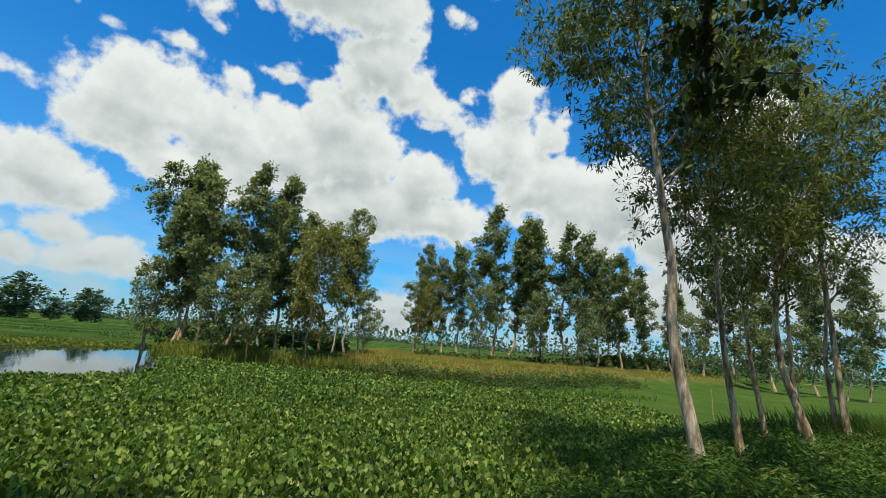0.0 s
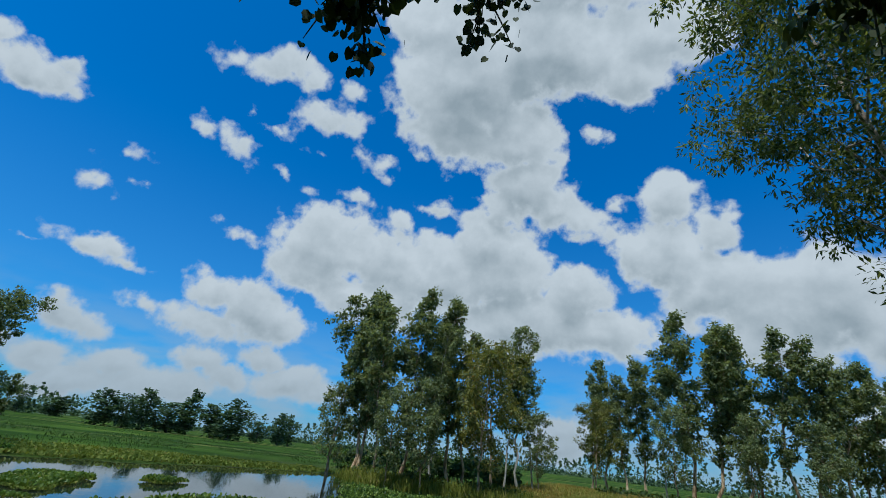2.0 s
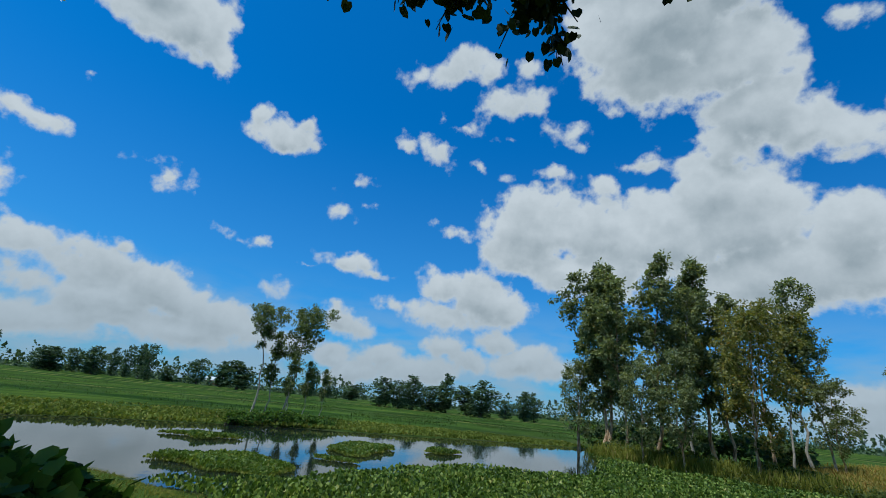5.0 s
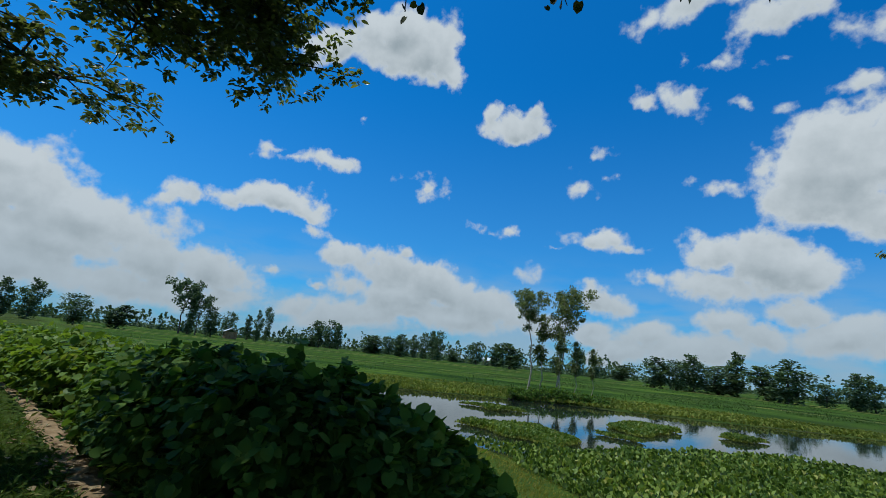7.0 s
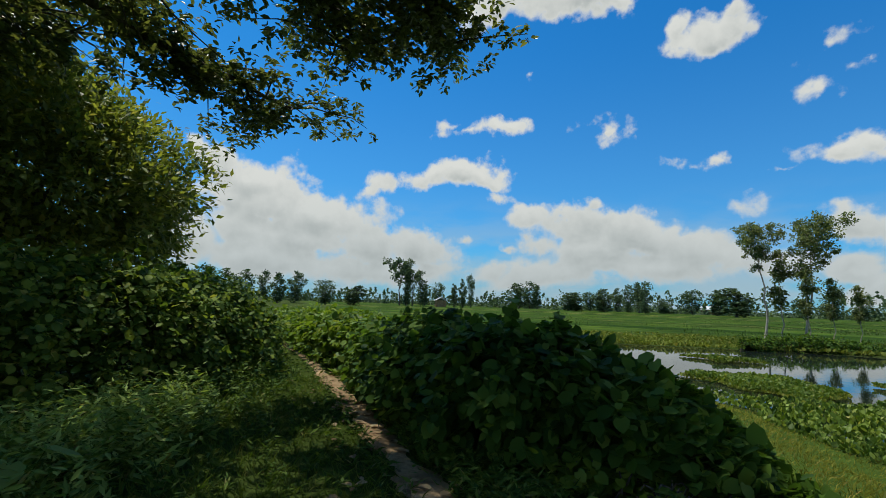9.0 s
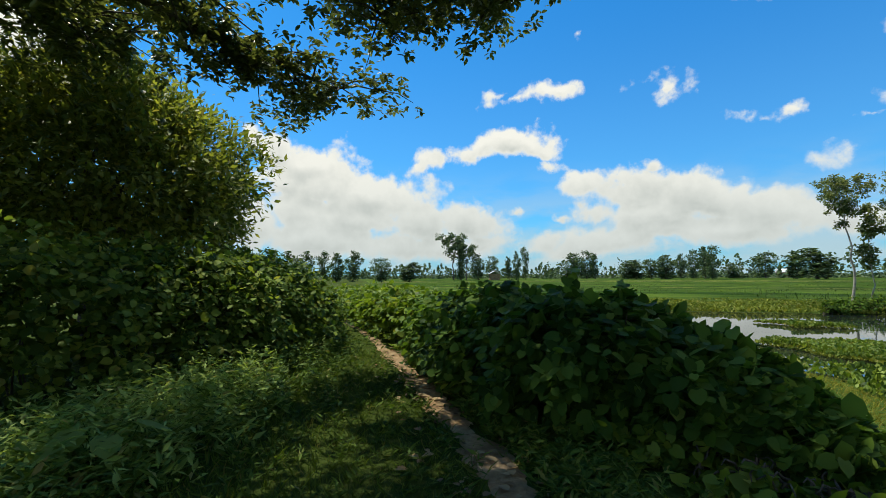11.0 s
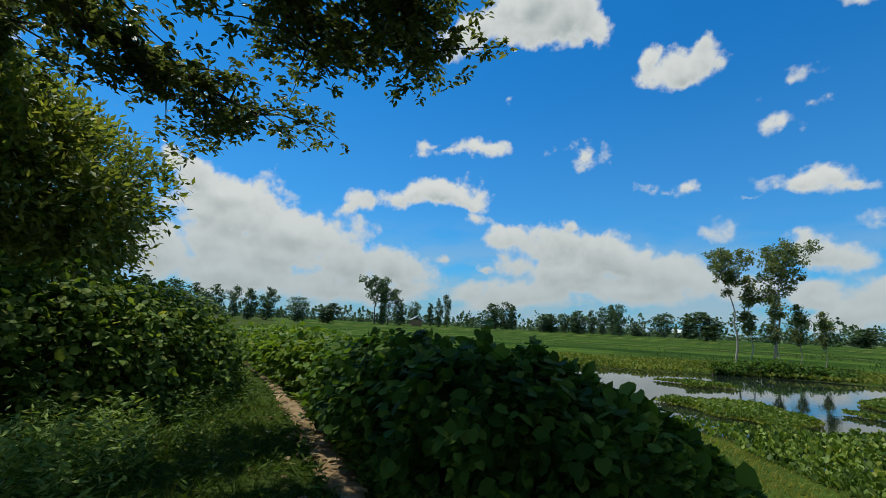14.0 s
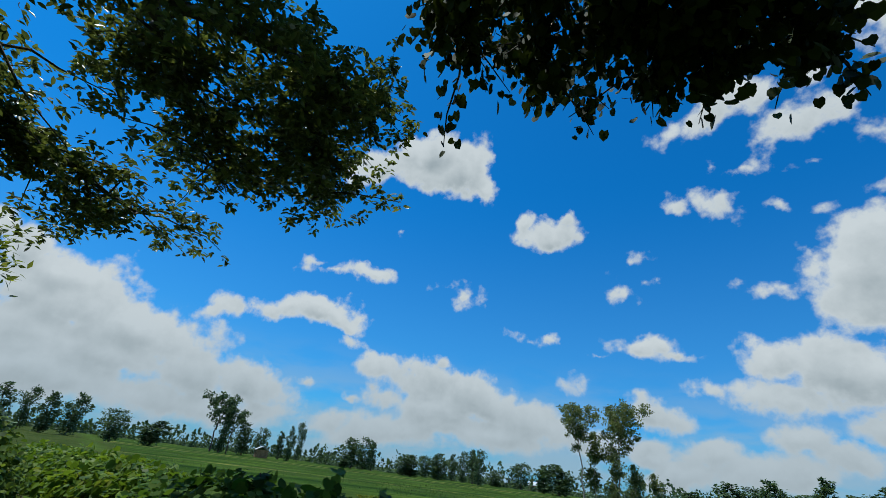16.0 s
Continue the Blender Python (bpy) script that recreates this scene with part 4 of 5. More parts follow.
for i, (line, high, r, spread, bare, n) in enumerate(ROW):
    x, y = line[0][:2]
    line = [(px - x, py - y, pz - line[0][2]) for px, py, pz in line]
    m = tree_parts("eucalyptus", 71 + i, high, spread, bare, r, 22, int(1.2 * n), 0.14, LANCE, M_EUC_NEAR, M_BARK if i == 0 else M_BARK_WARM, clump=0.55, width=1.25, sides=12, line=line, split=True, droop=0.55, tuft=34, tuft_r=0.25)
    tree("eucalyptus_tree", m, Matrix.Translation((x, y, gz(x, y))), "leaning eucalyptus with flaking grey-brown bark on the bank", "tree", "eucalyptus row on the near bank")

# far trees and belt of woods
FAR = [tree_parts("far_tree", 81 + i, 10.0, 1.2 + 0.35 * (i % 3), 0.04 + 0.1 * (i % 2), 0.14, 18, 2000, 0.38, DIAMOND, M_FAR, M_BARK_DARK, sides=5, clump=0.5, width=0.8, droop=0.1, skirt=26 if i % 2 else 40) for i in range(6)]
# azimuth, elevation of the top, width (degrees)
FAR_A = [(94.2, 0.9, 1.6), (93.2, 2.6, 2.6), (91.8, 3.0, 2.2), (90.8, 2.7, 1.1), (87.4, 1.7, 1.8), (84.8, 1.8, 1.9), (83.6, 1.5, 1.4), (81.7, 2.3, 1.3),
         (80.6, 2.8, 1.5), (79.4, 3.1, 1.5), (76.8, 1.2, 1.8), (74.0, 2.3, 2.5), (71.5, 2.3, 2.3), (62.3, 2.7, 2.0), (60.1, 2.0, 1.6), (57.7, 1.4, 2.7)]
FAR_B = [(54.0, 2.6, 3.0), (50.3, 3.1, 3.0), (47.8, 2.2, 5.3), (46.1, 3.8, 2.3), (42.2, 3.5, 4.3), (39.2, 1.4, 2.5), (37.0, 2.6, 2.1), (35.8, 2.5, 2.1),
         (51.8, 2.5, 3.0), (43.6, 2.6, 3.0), (125.9, 3.2, 2.7), (124.1, 3.1, 1.6), (122.5, 2.9, 1.8), (120.6, 3.1, 2.2), (117.0, 2.3, 2.8), (113.7, 1.7, 3.0)]
FAR_C = [(107.2, 3.8, 1.3), (104.9, 2.7, 2.0), (103.1, 2.5, 1.8), (101.0, 2.4, 1.0), (100.2, 3.1, 1.1), (99.1, 3.6, 1.2), (86.4, 1.7, 2.6),
         (83.2, 2.2, 2.6), (78.8, 3.2, 1.7), (69.9, 2.6, 3.6), (128.0, 3.2, 3.1), (130.5, 3.4, 3.1), (133.0, 3.6, 3.0)]
for rows, dist in ((FAR_A, 190), (FAR_B, 130), (FAR_C, 170)):
    for i, (az, el, wide) in enumerate(rows):
        d = dist * (0.96 + 0.03 * (i % 4))
        x, y = polar(az, d, (-0.5, -0.4))
        high = d * math.tan(radians(el)) + 2.2 - gz(x, y)
        w = d * math.tan(radians(wide)) / (3.4 + 0.9 * (i % 3))
        m = Matrix.Translation((x, y, gz(x, y))) @ pose(0, 0, 0, 0, 0, 40 * i) @ Matrix.Diagonal((w, w, high / 10.0, 1))
        tree("far_tree", FAR[i % 6], m, "distant dark green tree at the edge of the fields", "tree", "distant trees")


LONE = tree_parts("field_tree", 68, 10.0, 2.7, 0.42, 0.16, 14, 2400, 0.36, DIAMOND, M_FAR, M_BARK_DARK, sides=6, clump=0.5, width=0.8, droop=0.1, tuft=18, tuft_r=0.4, inner=0.6)
for az, d, el in ((108.0, 165, 5.0), (106.4, 165, 3.7)):
    x, y = polar(az, d, (-0.5, -0.4))
    high = d * math.tan(radians(el)) + 2.2 - gz(x, y)
    tree("field_tree", LONE, stand(None, x, y, az * 5, high / 10.0), "lone tall tree with an open rounded crown among the fields", "tree", "distant trees")


def belt(name, az0, az1, dist, low, high, seed, label, step=0.55):
    """A far belt of woods: many crowns of different height, as one mesh."""
    rng = np.random.default_rng(seed)
    pos, away, size = [], [], []
    az = az0
    while az < az1:
        d = dist * (0.9 + 0.25 * rng.random())
        x, y = polar(az, d)
        top = d * math.tan(radians(low + (high - low) * rng.random() ** 1.6)) + 2.0
        w = top * (0.14 + 0.16 * rng.random())
        n = 105
        s = rng.random(n) ** 0.9
        ring = w * (0.25 + np.sin(np.pi * np.clip(s, 0.12, 0.97)) ** 0.7) * (0.75 + 0.5 * np.sin(9 * s + az))
        q = np.c_[rng.normal(0, 0.5, (n, 2)) * ring[:, None], s * top]
        brush = rng.random(n) < 0.42
        q[brush] = rng.normal(0, 1, (brush.sum(), 3)) * (w * 1.6, w * 1.6, 0) + np.c_[np.zeros((brush.sum(), 2)), rng.random(brush.sum()) * top * 0.3]
        pos.append(q + (x, y, gz(x, y)))
        away.append(q - (0, 0, top * 0.5) + rng.normal(0, 1, (n, 3)))
        size.append(np.full(n, max(0.6, dist * 0.0036)) * (0.6 + 0.8 * rng.random(n)))
        az += step * (0.5 + rng.random())
    me = leaves(name, np.vstack(pos), np.vstack(away), np.concatenate(size), DIAMOND, M_FAR, rng, 1.2, 1.0)
    return tagged(part(name, me), label, "woods", kind="stuff")


belt("distant_woods", -62, 60, 330, 0.8, 2.3, 5, "distant belt of dark trees beyond the fields", 0.5)
belt("distant_woods", -66, -14, 150, 1.5, 4.2, 8, "dark belt of trees beyond the near eucalyptus row", 1.0)
belt("distant_woods", 58, 97, 230, 0.5, 2.0, 6, "distant line of dark trees along the fields", 0.4)
belt("distant_woods", 95, 175, 260, 0.4, 1.4, 7, "distant line of dark trees beyond the path", 0.4)


# ---------------------------------------------------------------- floating plants
MAT = np.array([(9.0, 16.2), (10.0, 20.0), (9.4, 23.0), (7.0, 25.0), (2.7, 26.0), (-2.0, 26.7), (-7.5, 28.6), (-11.0, 27.6), (-16.2, 28.0), (-15.0, 25.6),
                (-12.6, 22.5), (-11.6, 18.2), (-12.6, 16.8), (-14.0, 14.7), (-14.4, 13.0), (-14.2, 10.6), (-13.7, 8.2), (-12.7, 5.9), (-13.3, 2.7), (-11.2, 3.5),
                (-9.4, 3.9), (-7.5, 3.75), (-3.0, 4.35), (1.0, 6.4), (5.0, 11.6)])


def make_mat(name, poly, density, size, mat, seed, label, rise=0.24):
    rng = np.random.default_rng(seed)
    lo, hi = poly.min(0), poly.max(0)
    area = (hi - lo).prod()
    pts = rng.random((int(area * density), 2)) * (hi - lo) + lo
    d = outside(poly, pts[:, 0], pts[:, 1]) + 0.35 * ripple(pts[:, 0], pts[:, 1], 0.8)
    dist = np.hypot(pts[:, 0], pts[:, 1])
    keep = (d < 0) & (rng.random(len(pts)) < np.clip(11.0 / np.maximum(dist, 1), 0.25, 1))
    pts, dist = pts[keep], dist[keep]
    n = len(pts)
    lump = 0.6 + 0.4 * ripple(pts[:, 0], pts[:, 1], 1.1)
    z = 0.03 + rise * (0.25 + 0.75 * rng.random(n)) * lump
    az = rng.random(n) * 2 * np.pi
    along = np.c_[np.cos(az), np.sin(az), 0.8 + 1.9 * rng.random(n)]
    s = size * (0.6 + 0.7 * rng.random(n)) * np.clip(dist / 13.0, 1, 1.9) ** 0.5
    me = leaves(name, np.c_[pts, z], along, s, OVAL, mat, rng, 0.9, 0.8)
    return tagged(part(name, me), label, "water plants", kind="stuff")


make_mat("water_hyacinth", MAT, 290, 0.1, M_HYA, 21, "dense mat of glossy green water hyacinth leaves on the pond")
ISLANDS = [[(-16.5, 3.8), (-17.0, 5.0), (-17.3, 6.8), (-15.5, 7.3), (-14.2, 6.9), (-13.4, 5.5), (-14.8, 4.5)],
           [(-23.6, 5.6), (-23.9, 7.1), (-22.4, 8.3), (-21.7, 6.6)],
           [(-19.8, 11.3), (-22.0, 14.8), (-19.5, 14.5), (-17.7, 12.4), (-17.1, 10.5)],
           [(-18.9, 16.2), (-19.4, 18.0), (-18.4, 18.2), (-17.9, 16.6)],
           [(-16.9, 9.2), (-16.2, 10.2), (-15.5, 10.0), (-15.9, 8.9)]]
for i, poly in enumerate(ISLANDS):
    poly = np.array(poly)
    make_mat("water_hyacinth", poly, 900, 0.085, M_HYA_PALE, 40 + i, "floating island of pale green water hyacinth", 0.17)
    make_mat("duckweed", poly + 0.12 * (poly - poly.mean(0)), 500, 0.07, M_SHORE, 50 + i, "flat green duckweed round a floating island", 0.02)
# plants along the far shore
SHORE = np.array([(-25.9, 27.0), (-27.0, 21.2), (-28.7, 16.3), (-29.2, 11.2), (-28.9, 6.0), (-28.7, 0.0), (-40.0, -2.0), (-41.0, 9.0), (-38.0, 20.0), (-35.0, 30.0), (-27.0, 40.0), (-23.0, 38.0)])
make_mat("shore_plants", SHORE, 190, 0.14, M_SHORE, 60, "pale green leafy plants along the far shore", 0.2)


# ---------------------------------------------------------------- grasses
def blades(name, pts, lo, hi, mat, seed, label, width=1.0, lean=0.35, category="grass"):
    rng = np.random.default_rng(seed)
    n = len(pts)
    z = ground_z(pts[:, 0], pts[:, 1]) - 0.02
    along = np.c_[rng.normal(0, lean, (n, 2)), np.ones(n)]
    size = lo + (hi - lo) * rng.random(n) ** 1.3
    me = leaves(name, np.c_[pts, z], along, size, BLADE, mat, rng, width, 0.2, (0.3, -1, 0))
    return tagged(part(name, me), label, category, kind="stuff")


def along_line(line, n, spread, rng):
    line = np.array(line, float)
    t = rng.random(n) * (len(line) - 1)
    c = np.c_[np.interp(t, np.arange(len(line)), line[:, 0]), np.interp(t, np.arange(len(line)), line[:, 1])]
    return c + rng.normal(0, spread, (n, 2))


rng = np.random.default_rng(12)
pts = rng.random((90000, 2)) * (46, 36) + (-9, 24)
pts = pts[(rng.random(len(pts)) < dry_land(pts[:, 0], pts[:, 1]) * np.clip(30 / pts[:, 1], 0.3, 1)) & (outside(WATER, pts[:, 0], pts[:, 1]) > 0)]
patchy = ripple(pts[:, 0], pts[:, 1] * 1.4, 2.6) + 0.7 * ripple(pts[:, 0] + 9, pts[:, 1], 0.9) + rng.normal(0, 0.35, len(pts))
blades("tall_grass", pts[patchy > 0.25], 0.15, 0.45, M_REED_RED, 13, "tall dry reddish-brown grass on the mound", 1.7, 0.8)
blades("tall_grass", pts[(patchy <= 0.25) & (patchy > -0.45)], 0.15, 0.4, M_REED, 17, "olive and yellow tangled grass on the mound", 1.7, 0.8)
blades("tall_grass", pts[patchy <= -0.45], 0.12, 0.35, M_CROPPED, 18, "green grass between the dry tufts on the mound", 1.7, 0.8)
pts = along_line([(-19, 34), (-15, 28), (-8, 27), (-3, 26.5), (6, 25), (12, 29)], 5000, 1.2, rng)
pts = pts[outside(WATER, pts[:, 0], pts[:, 1]) > -0.5]
blades("tall_grass", pts, 0.12, 0.32, M_GRASS, 14, "green tufts of grass at the water's edge", 1.8)
pts = along_line([(-9, 29.6), (-3, 28.0), (2.7, 27.4), (8.7, 30.6), (15, 36.6)], 1500, 0.9, rng)
pts = pts[outside(WATER, pts[:, 0], pts[:, 1]) > 0.2]
MOUND_FOOT = pts
# low grass on the near bank
pts = rng.random((34000, 2)) * (22, 18) + (-13, -9)
near = np.interp(pts[:, 0], NEAR_X, NEAR_Y) - pts[:, 1]
pts = pts[(near > -0.3) & (from_line(TRAIL, pts[:, 0], pts[:, 1]) > 0.2) & (np.hypot(pts[:, 0] + 0.3, pts[:, 1] + 0.3) > 0.7)]
low = (np.interp(pts[:, 0], NEAR_X, NEAR_Y) - pts[:, 1] < 3.0) & (pts[:, 0] < -5)
blades("bank_grass", pts[~low], 0.05, 0.18, M_GRASS, 15, "short grass on the shaded bank", 1.6, 0.6)
extra = rng.random((30000, 2)) * (7.5, 6) + (-8.6, -6.8)
extra = extra[(from_line(TRAIL, extra[:, 0], extra[:, 1]) > 0.13 + 0.06 * ripple(extra[:, 0], extra[:, 1], 0.25)) & (np.hypot(extra[:, 0] + 0.3, extra[:, 1] + 0.3) > 0.8)]
blades("bank_grass", extra, 0.06, 0.2, M_GRASS, 35, "thicker uneven grass beside the footpath", 1.6, 0.7)
extra = rng.random((26000, 2)) * (9, 5) + (-13, -0.5)
d = np.interp(extra[:, 0], NEAR_X, NEAR_Y) - extra[:, 1]
pts, low = np.vstack([pts, extra[(d > -0.1) & (d < 2.6)]]), np.r_[low, np.ones(((d > -0.1) & (d < 2.6)).sum(), bool)]
blades("shore_grass", pts[low], 0.04, 0.11, M_CROPPED, 16, "close-cropped yellow-green grass by the water", 2.0, 0.9)


# ---------------------------------------------------------------- bushes
def ridge_bush(name, crest, n, leaf, mat, seed, label, depth=1.1, outline=HEART, category="bush", inner=None):
    """A bush drawn along a crest line of (x, y, top, half width): leaves over a rounded body, hanging outwards, with stems inside."""
    rng = np.random.default_rng(seed)
    crest = np.array(crest, float)
    per = 9
    n = n // per
    t = rng.random(n) * (len(crest) - 1)
    c = np.array([np.interp(t, np.arange(len(crest)), crest[:, k]) for k in range(4)]).T
    e = 0.02
    c2 = np.array([np.interp(np.clip(t + e, 0, len(crest) - 1), np.arange(len(crest)), crest[:, k]) for k in range(2)]).T
    c1 = np.array([np.interp(np.clip(t - e, 0, len(crest) - 1), np.arange(len(crest)), crest[:, k]) for k in range(2)]).T
    d = c2 - c1
    d /= np.maximum(np.linalg.norm(d, axis=1, keepdims=True), 1e-6)
    nrm = np.c_[-d[:, 1], d[:, 0]]
    ang = rng.random(n) * np.pi
    side = np.cos(ang)
    up = np.sin(ang) ** 0.55
    shell = np.where(rng.random(n) < 0.25, 0.3 + 0.6 * rng.random(n), 1 - 0.3 * rng.random(n) ** 1.3)
    lump = 1 + 0.16 * ripple(c[:, 0] + side, c[:, 1] + up, 0.45) + 0.1 * ripple(c[:, 0] + 1.7 * side + 4, c[:, 1] + 2.1 * up, 0.21) + np.where(rng.random(n) < 0.08, 0.2 * rng.random(n), 0)
    xy = c[:, :2] + nrm * (side * c[:, 3] * shell * lump)[:, None]
    g = ground_z(xy[:, 0], xy[:, 1])
    z = g + (c[:, 2] - g) * np.clip(up * shell * (0.93 + 0.12 * (lump - 1) / 0.16 * 0.5), 0.02, 1.1)
    # shoots: each one arches out of the bush and carries leaves to either side, hanging towards its tip
    out = np.c_[nrm * side[:, None], 0.75 * up] + rng.normal(0, 0.35, (n, 3))
    out /= np.linalg.norm(out, axis=1, keepdims=True)
    long = leaf * (2.2 + 2.2 * rng.random(n))
    own = np.repeat(np.arange(n), per)
    q = np.tile((np.arange(per) + 0.5) / per, n)
    across = rng.normal(0, 1, (n * per, 3))
    across -= out[own] * (across * out[own]).sum(1, keepdims=True)
    across /= np.maximum(np.linalg.norm(across, axis=1, keepdims=True), 1e-6)
    pos = np.c_[xy, z][own] + out[own] * (long[own] * (q - 0.7))[:, None] + across * (0.25 * leaf)
    pos[:, 2] -= long[own] * 0.3 * q ** 2
    pos[:, 2] = np.maximum(pos[:, 2], g[own] + 0.03)
    along = across * 0.8 + out[own] * (0.25 + 0.5 * q)[:, None] + rng.normal(0, 0.2, (n * per, 3))
    along[:, 2] -= 0.45
    me = leaves("foliage", pos, along, leaf * (0.6 + 0.7 * rng.random(n * per)) * (1.15 - 0.4 * q), outline, mat, rng, 1.0, 0.4, out[own] * 0.6 + (0, 0, 0.9))
    ob = root(name, pose(0, 0, 0), label, category)
    part("foliage", me, ob)
    lines = []
    for k in range(0, n, max(1, n // 120)):
        a = np.array([c[k, 0] + rng.normal(0, 0.1), c[k, 1] + rng.normal(0, 0.1), 0.0])
        a[2] = gz(a[0], a[1]) - 0.05
        lines.append((bend(a, np.array([xy[k, 0], xy[k, 1], z[k]]), 0.1, rng, 5, 0.1), np.linspace(0.014, 0.004, 5), 5))
    tagged(part("stem_tangle", tubes("stem_tangle", lines, M_BARK_DARK), ob), kind="stuff")
    return ob


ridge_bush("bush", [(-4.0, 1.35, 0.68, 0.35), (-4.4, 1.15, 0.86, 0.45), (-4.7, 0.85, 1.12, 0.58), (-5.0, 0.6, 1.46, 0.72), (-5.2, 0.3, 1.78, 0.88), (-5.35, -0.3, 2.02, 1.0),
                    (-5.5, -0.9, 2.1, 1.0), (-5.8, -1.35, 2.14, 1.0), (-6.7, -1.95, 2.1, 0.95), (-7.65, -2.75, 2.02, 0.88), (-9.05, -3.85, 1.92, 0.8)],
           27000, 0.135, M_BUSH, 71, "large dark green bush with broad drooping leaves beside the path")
# their sunlight is in the leaf colour, brighter than the bush before
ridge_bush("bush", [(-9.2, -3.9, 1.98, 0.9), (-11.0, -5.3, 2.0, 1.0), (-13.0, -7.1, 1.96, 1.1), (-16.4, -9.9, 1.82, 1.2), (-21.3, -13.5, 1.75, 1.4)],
           10000, 0.135, M_BUSH_LIT, 72, "bright green bushes along the path, coloured as if sunlit")
# runners take the lightened leaf colour to look sunlit
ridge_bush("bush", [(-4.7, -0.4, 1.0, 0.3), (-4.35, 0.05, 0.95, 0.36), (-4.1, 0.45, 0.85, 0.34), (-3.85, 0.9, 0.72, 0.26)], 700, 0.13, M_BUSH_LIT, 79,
           "broad-leaved runners coloured as if sunlit at the foot of the dark bush")
ridge_bush("hedge", [(-16.0, -11.6, 1.0, 0.5), (-14.0, -10.2, 1.45, 0.7), (-11.2, -8.5, 1.9, 0.9), (-9.3, -7.3, 2.2, 1.0), (-8.0, -6.8, 2.55, 1.15), (-6.9, -6.8, 2.8, 1.3), (-5.9, -7.0, 2.85, 1.5), (-4.9, -7.4, 2.97, 1.6), (-3.6, -7.7, 3.1, 1.7), (-1.5, -7.6, 3.2, 1.7), (0.8, -7.2, 3.2, 1.7)],
           40000, 0.115, M_VINE, 73, "tall dark hedge overgrown with vines beside the path", outline=OVAL, category="hedge")
ridge_bush("bush", [(-29.7, 10.4, 0.7, 0.6), (-30.0, 12.0, 1.05, 0.8), (-30.2, 14.0, 1.1, 0.85), (-30.2, 16.0, 0.9, 0.8), (-29.9, 17.6, 0.6, 0.6)], 4200, 0.15, M_BUSH, 74,
           "low dark bushes on the far shore under the tall trees", outline=OVAL)
ridge_bush("bush", [(*polar(125.5, 62), 2.6, 1.6), (*polar(127.5, 60), 4.0, 2.4), (*polar(130, 58), 4.6, 2.6), (*polar(134, 58), 4.4, 2.6)], 3600, 0.5, M_FAR, 77,
           "dark clump of tall bushes beyond the end of the hedge", outline=DIAMOND)
# rounded tree behind the hedge
def dome_tree(x, y, radius, middle, high, n, leaf, seed, label):
    """A dense crown of leaf sprays over a lumpy dome, on a short trunk with spreading limbs."""
    rng = np.random.default_rng(seed)
    ob = root("leafy_tree", Matrix.Translation((x, y, gz(x, y))), label, "tree")
    part("trunk", tubes("trunk", [(bend((0, 0, -0.15), (0.1, 0.05, middle), 0, rng, 7, 0.06), np.linspace(0.24, 0.13, 7), 12)], M_BARK_DARK), ob)
    per = 18
    m = n // per
    v = rng.normal(0, 1, (m, 3))
    v /= np.linalg.norm(v, axis=1, keepdims=True)
    v[:, 2] = np.where(v[:, 2] < -0.7, -v[:, 2], v[:, 2])
    lump = 1 + 0.12 * np.sin(5 * v[:, 0] + 3 * v[:, 2]) * np.sin(4 * v[:, 1] + 1.5) + 0.08 * np.sin(11 * v[:, 0] + 7 * v[:, 1]) * np.sin(9 * v[:, 2]) + rng.normal(0, 0.045, m)
    depth = 1 - 0.5 * rng.random(m) ** 1.6
    c = v * (radius, radius, high) * (lump * depth)[:, None] + (0, 0, middle)
    for k in range(0, m, m // 9):
        part("limb", tubes("limb", [(bend((0.1, 0.05, middle * 0.8), c[k] * 0.9, 0.1, rng, 6, 0.1), np.linspace(0.09, 0.015, 6), 7)], M_BARK_DARK), ob)
    pos = np.repeat(c, per, axis=0) + rng.normal(0, 0.13, (m * per, 3))
    out = np.repeat(v, per, axis=0) + rng.normal(0, 0.8, (m * per, 3))
    me = leaves("crown", pos, out, leaf * (0.6 + 0.8 * rng.random(m * per)), LANCE, M_ROUND, rng, 1.75, 0.4, np.repeat(v, per, axis=0) * 0.6 + (0, 0, 0.8))
    part("crown", me, ob)


dome_tree(-6.6, -10.2, 2.9, 3.4, 2.3, 60000, 0.142, 91, "dense rounded leafy tree behind the hedge")
# undergrowth at the hedge's foot
rng = np.random.default_rng(14)


def weeds(name, pts, low, high, leaf, mat, seed, label):
    """Small leafy weeds: stems with leaves all the way up."""
    rng = np.random.default_rng(seed)
    n = len(pts)
    g = ground_z(pts[:, 0], pts[:, 1])
    h = low + (high - low) * rng.random(n)
    k = 8
    lean = rng.normal(0, 0.18, (n, 2))
    s = (np.arange(k) + 0.5) / k
    pos = np.zeros((n, k, 3))
    pos[..., 0] = pts[:, None, 0] + lean[:, None, 0] * (h[:, None] * s)
    pos[..., 1] = pts[:, None, 1] + lean[:, None, 1] * (h[:, None] * s)
    pos[..., 2] = g[:, None] + h[:, None] * s
    az = rng.random((n, k)) * 2 * np.pi
    along = np.stack([np.cos(az), np.sin(az), 1.0 - 1.3 * rng.random((n, k))], -1)
    size = leaf * (1.3 - 0.7 * s)[None] * (0.6 + 0.7 * rng.random((n, k)))
    me = leaves(name, pos.reshape(-1, 3), along.reshape(-1, 3), 1.5 * size.ravel(), LANCE, mat, rng, 1.05, 0.7)
    return tagged(part(name, me), label, "weeds", kind="stuff")


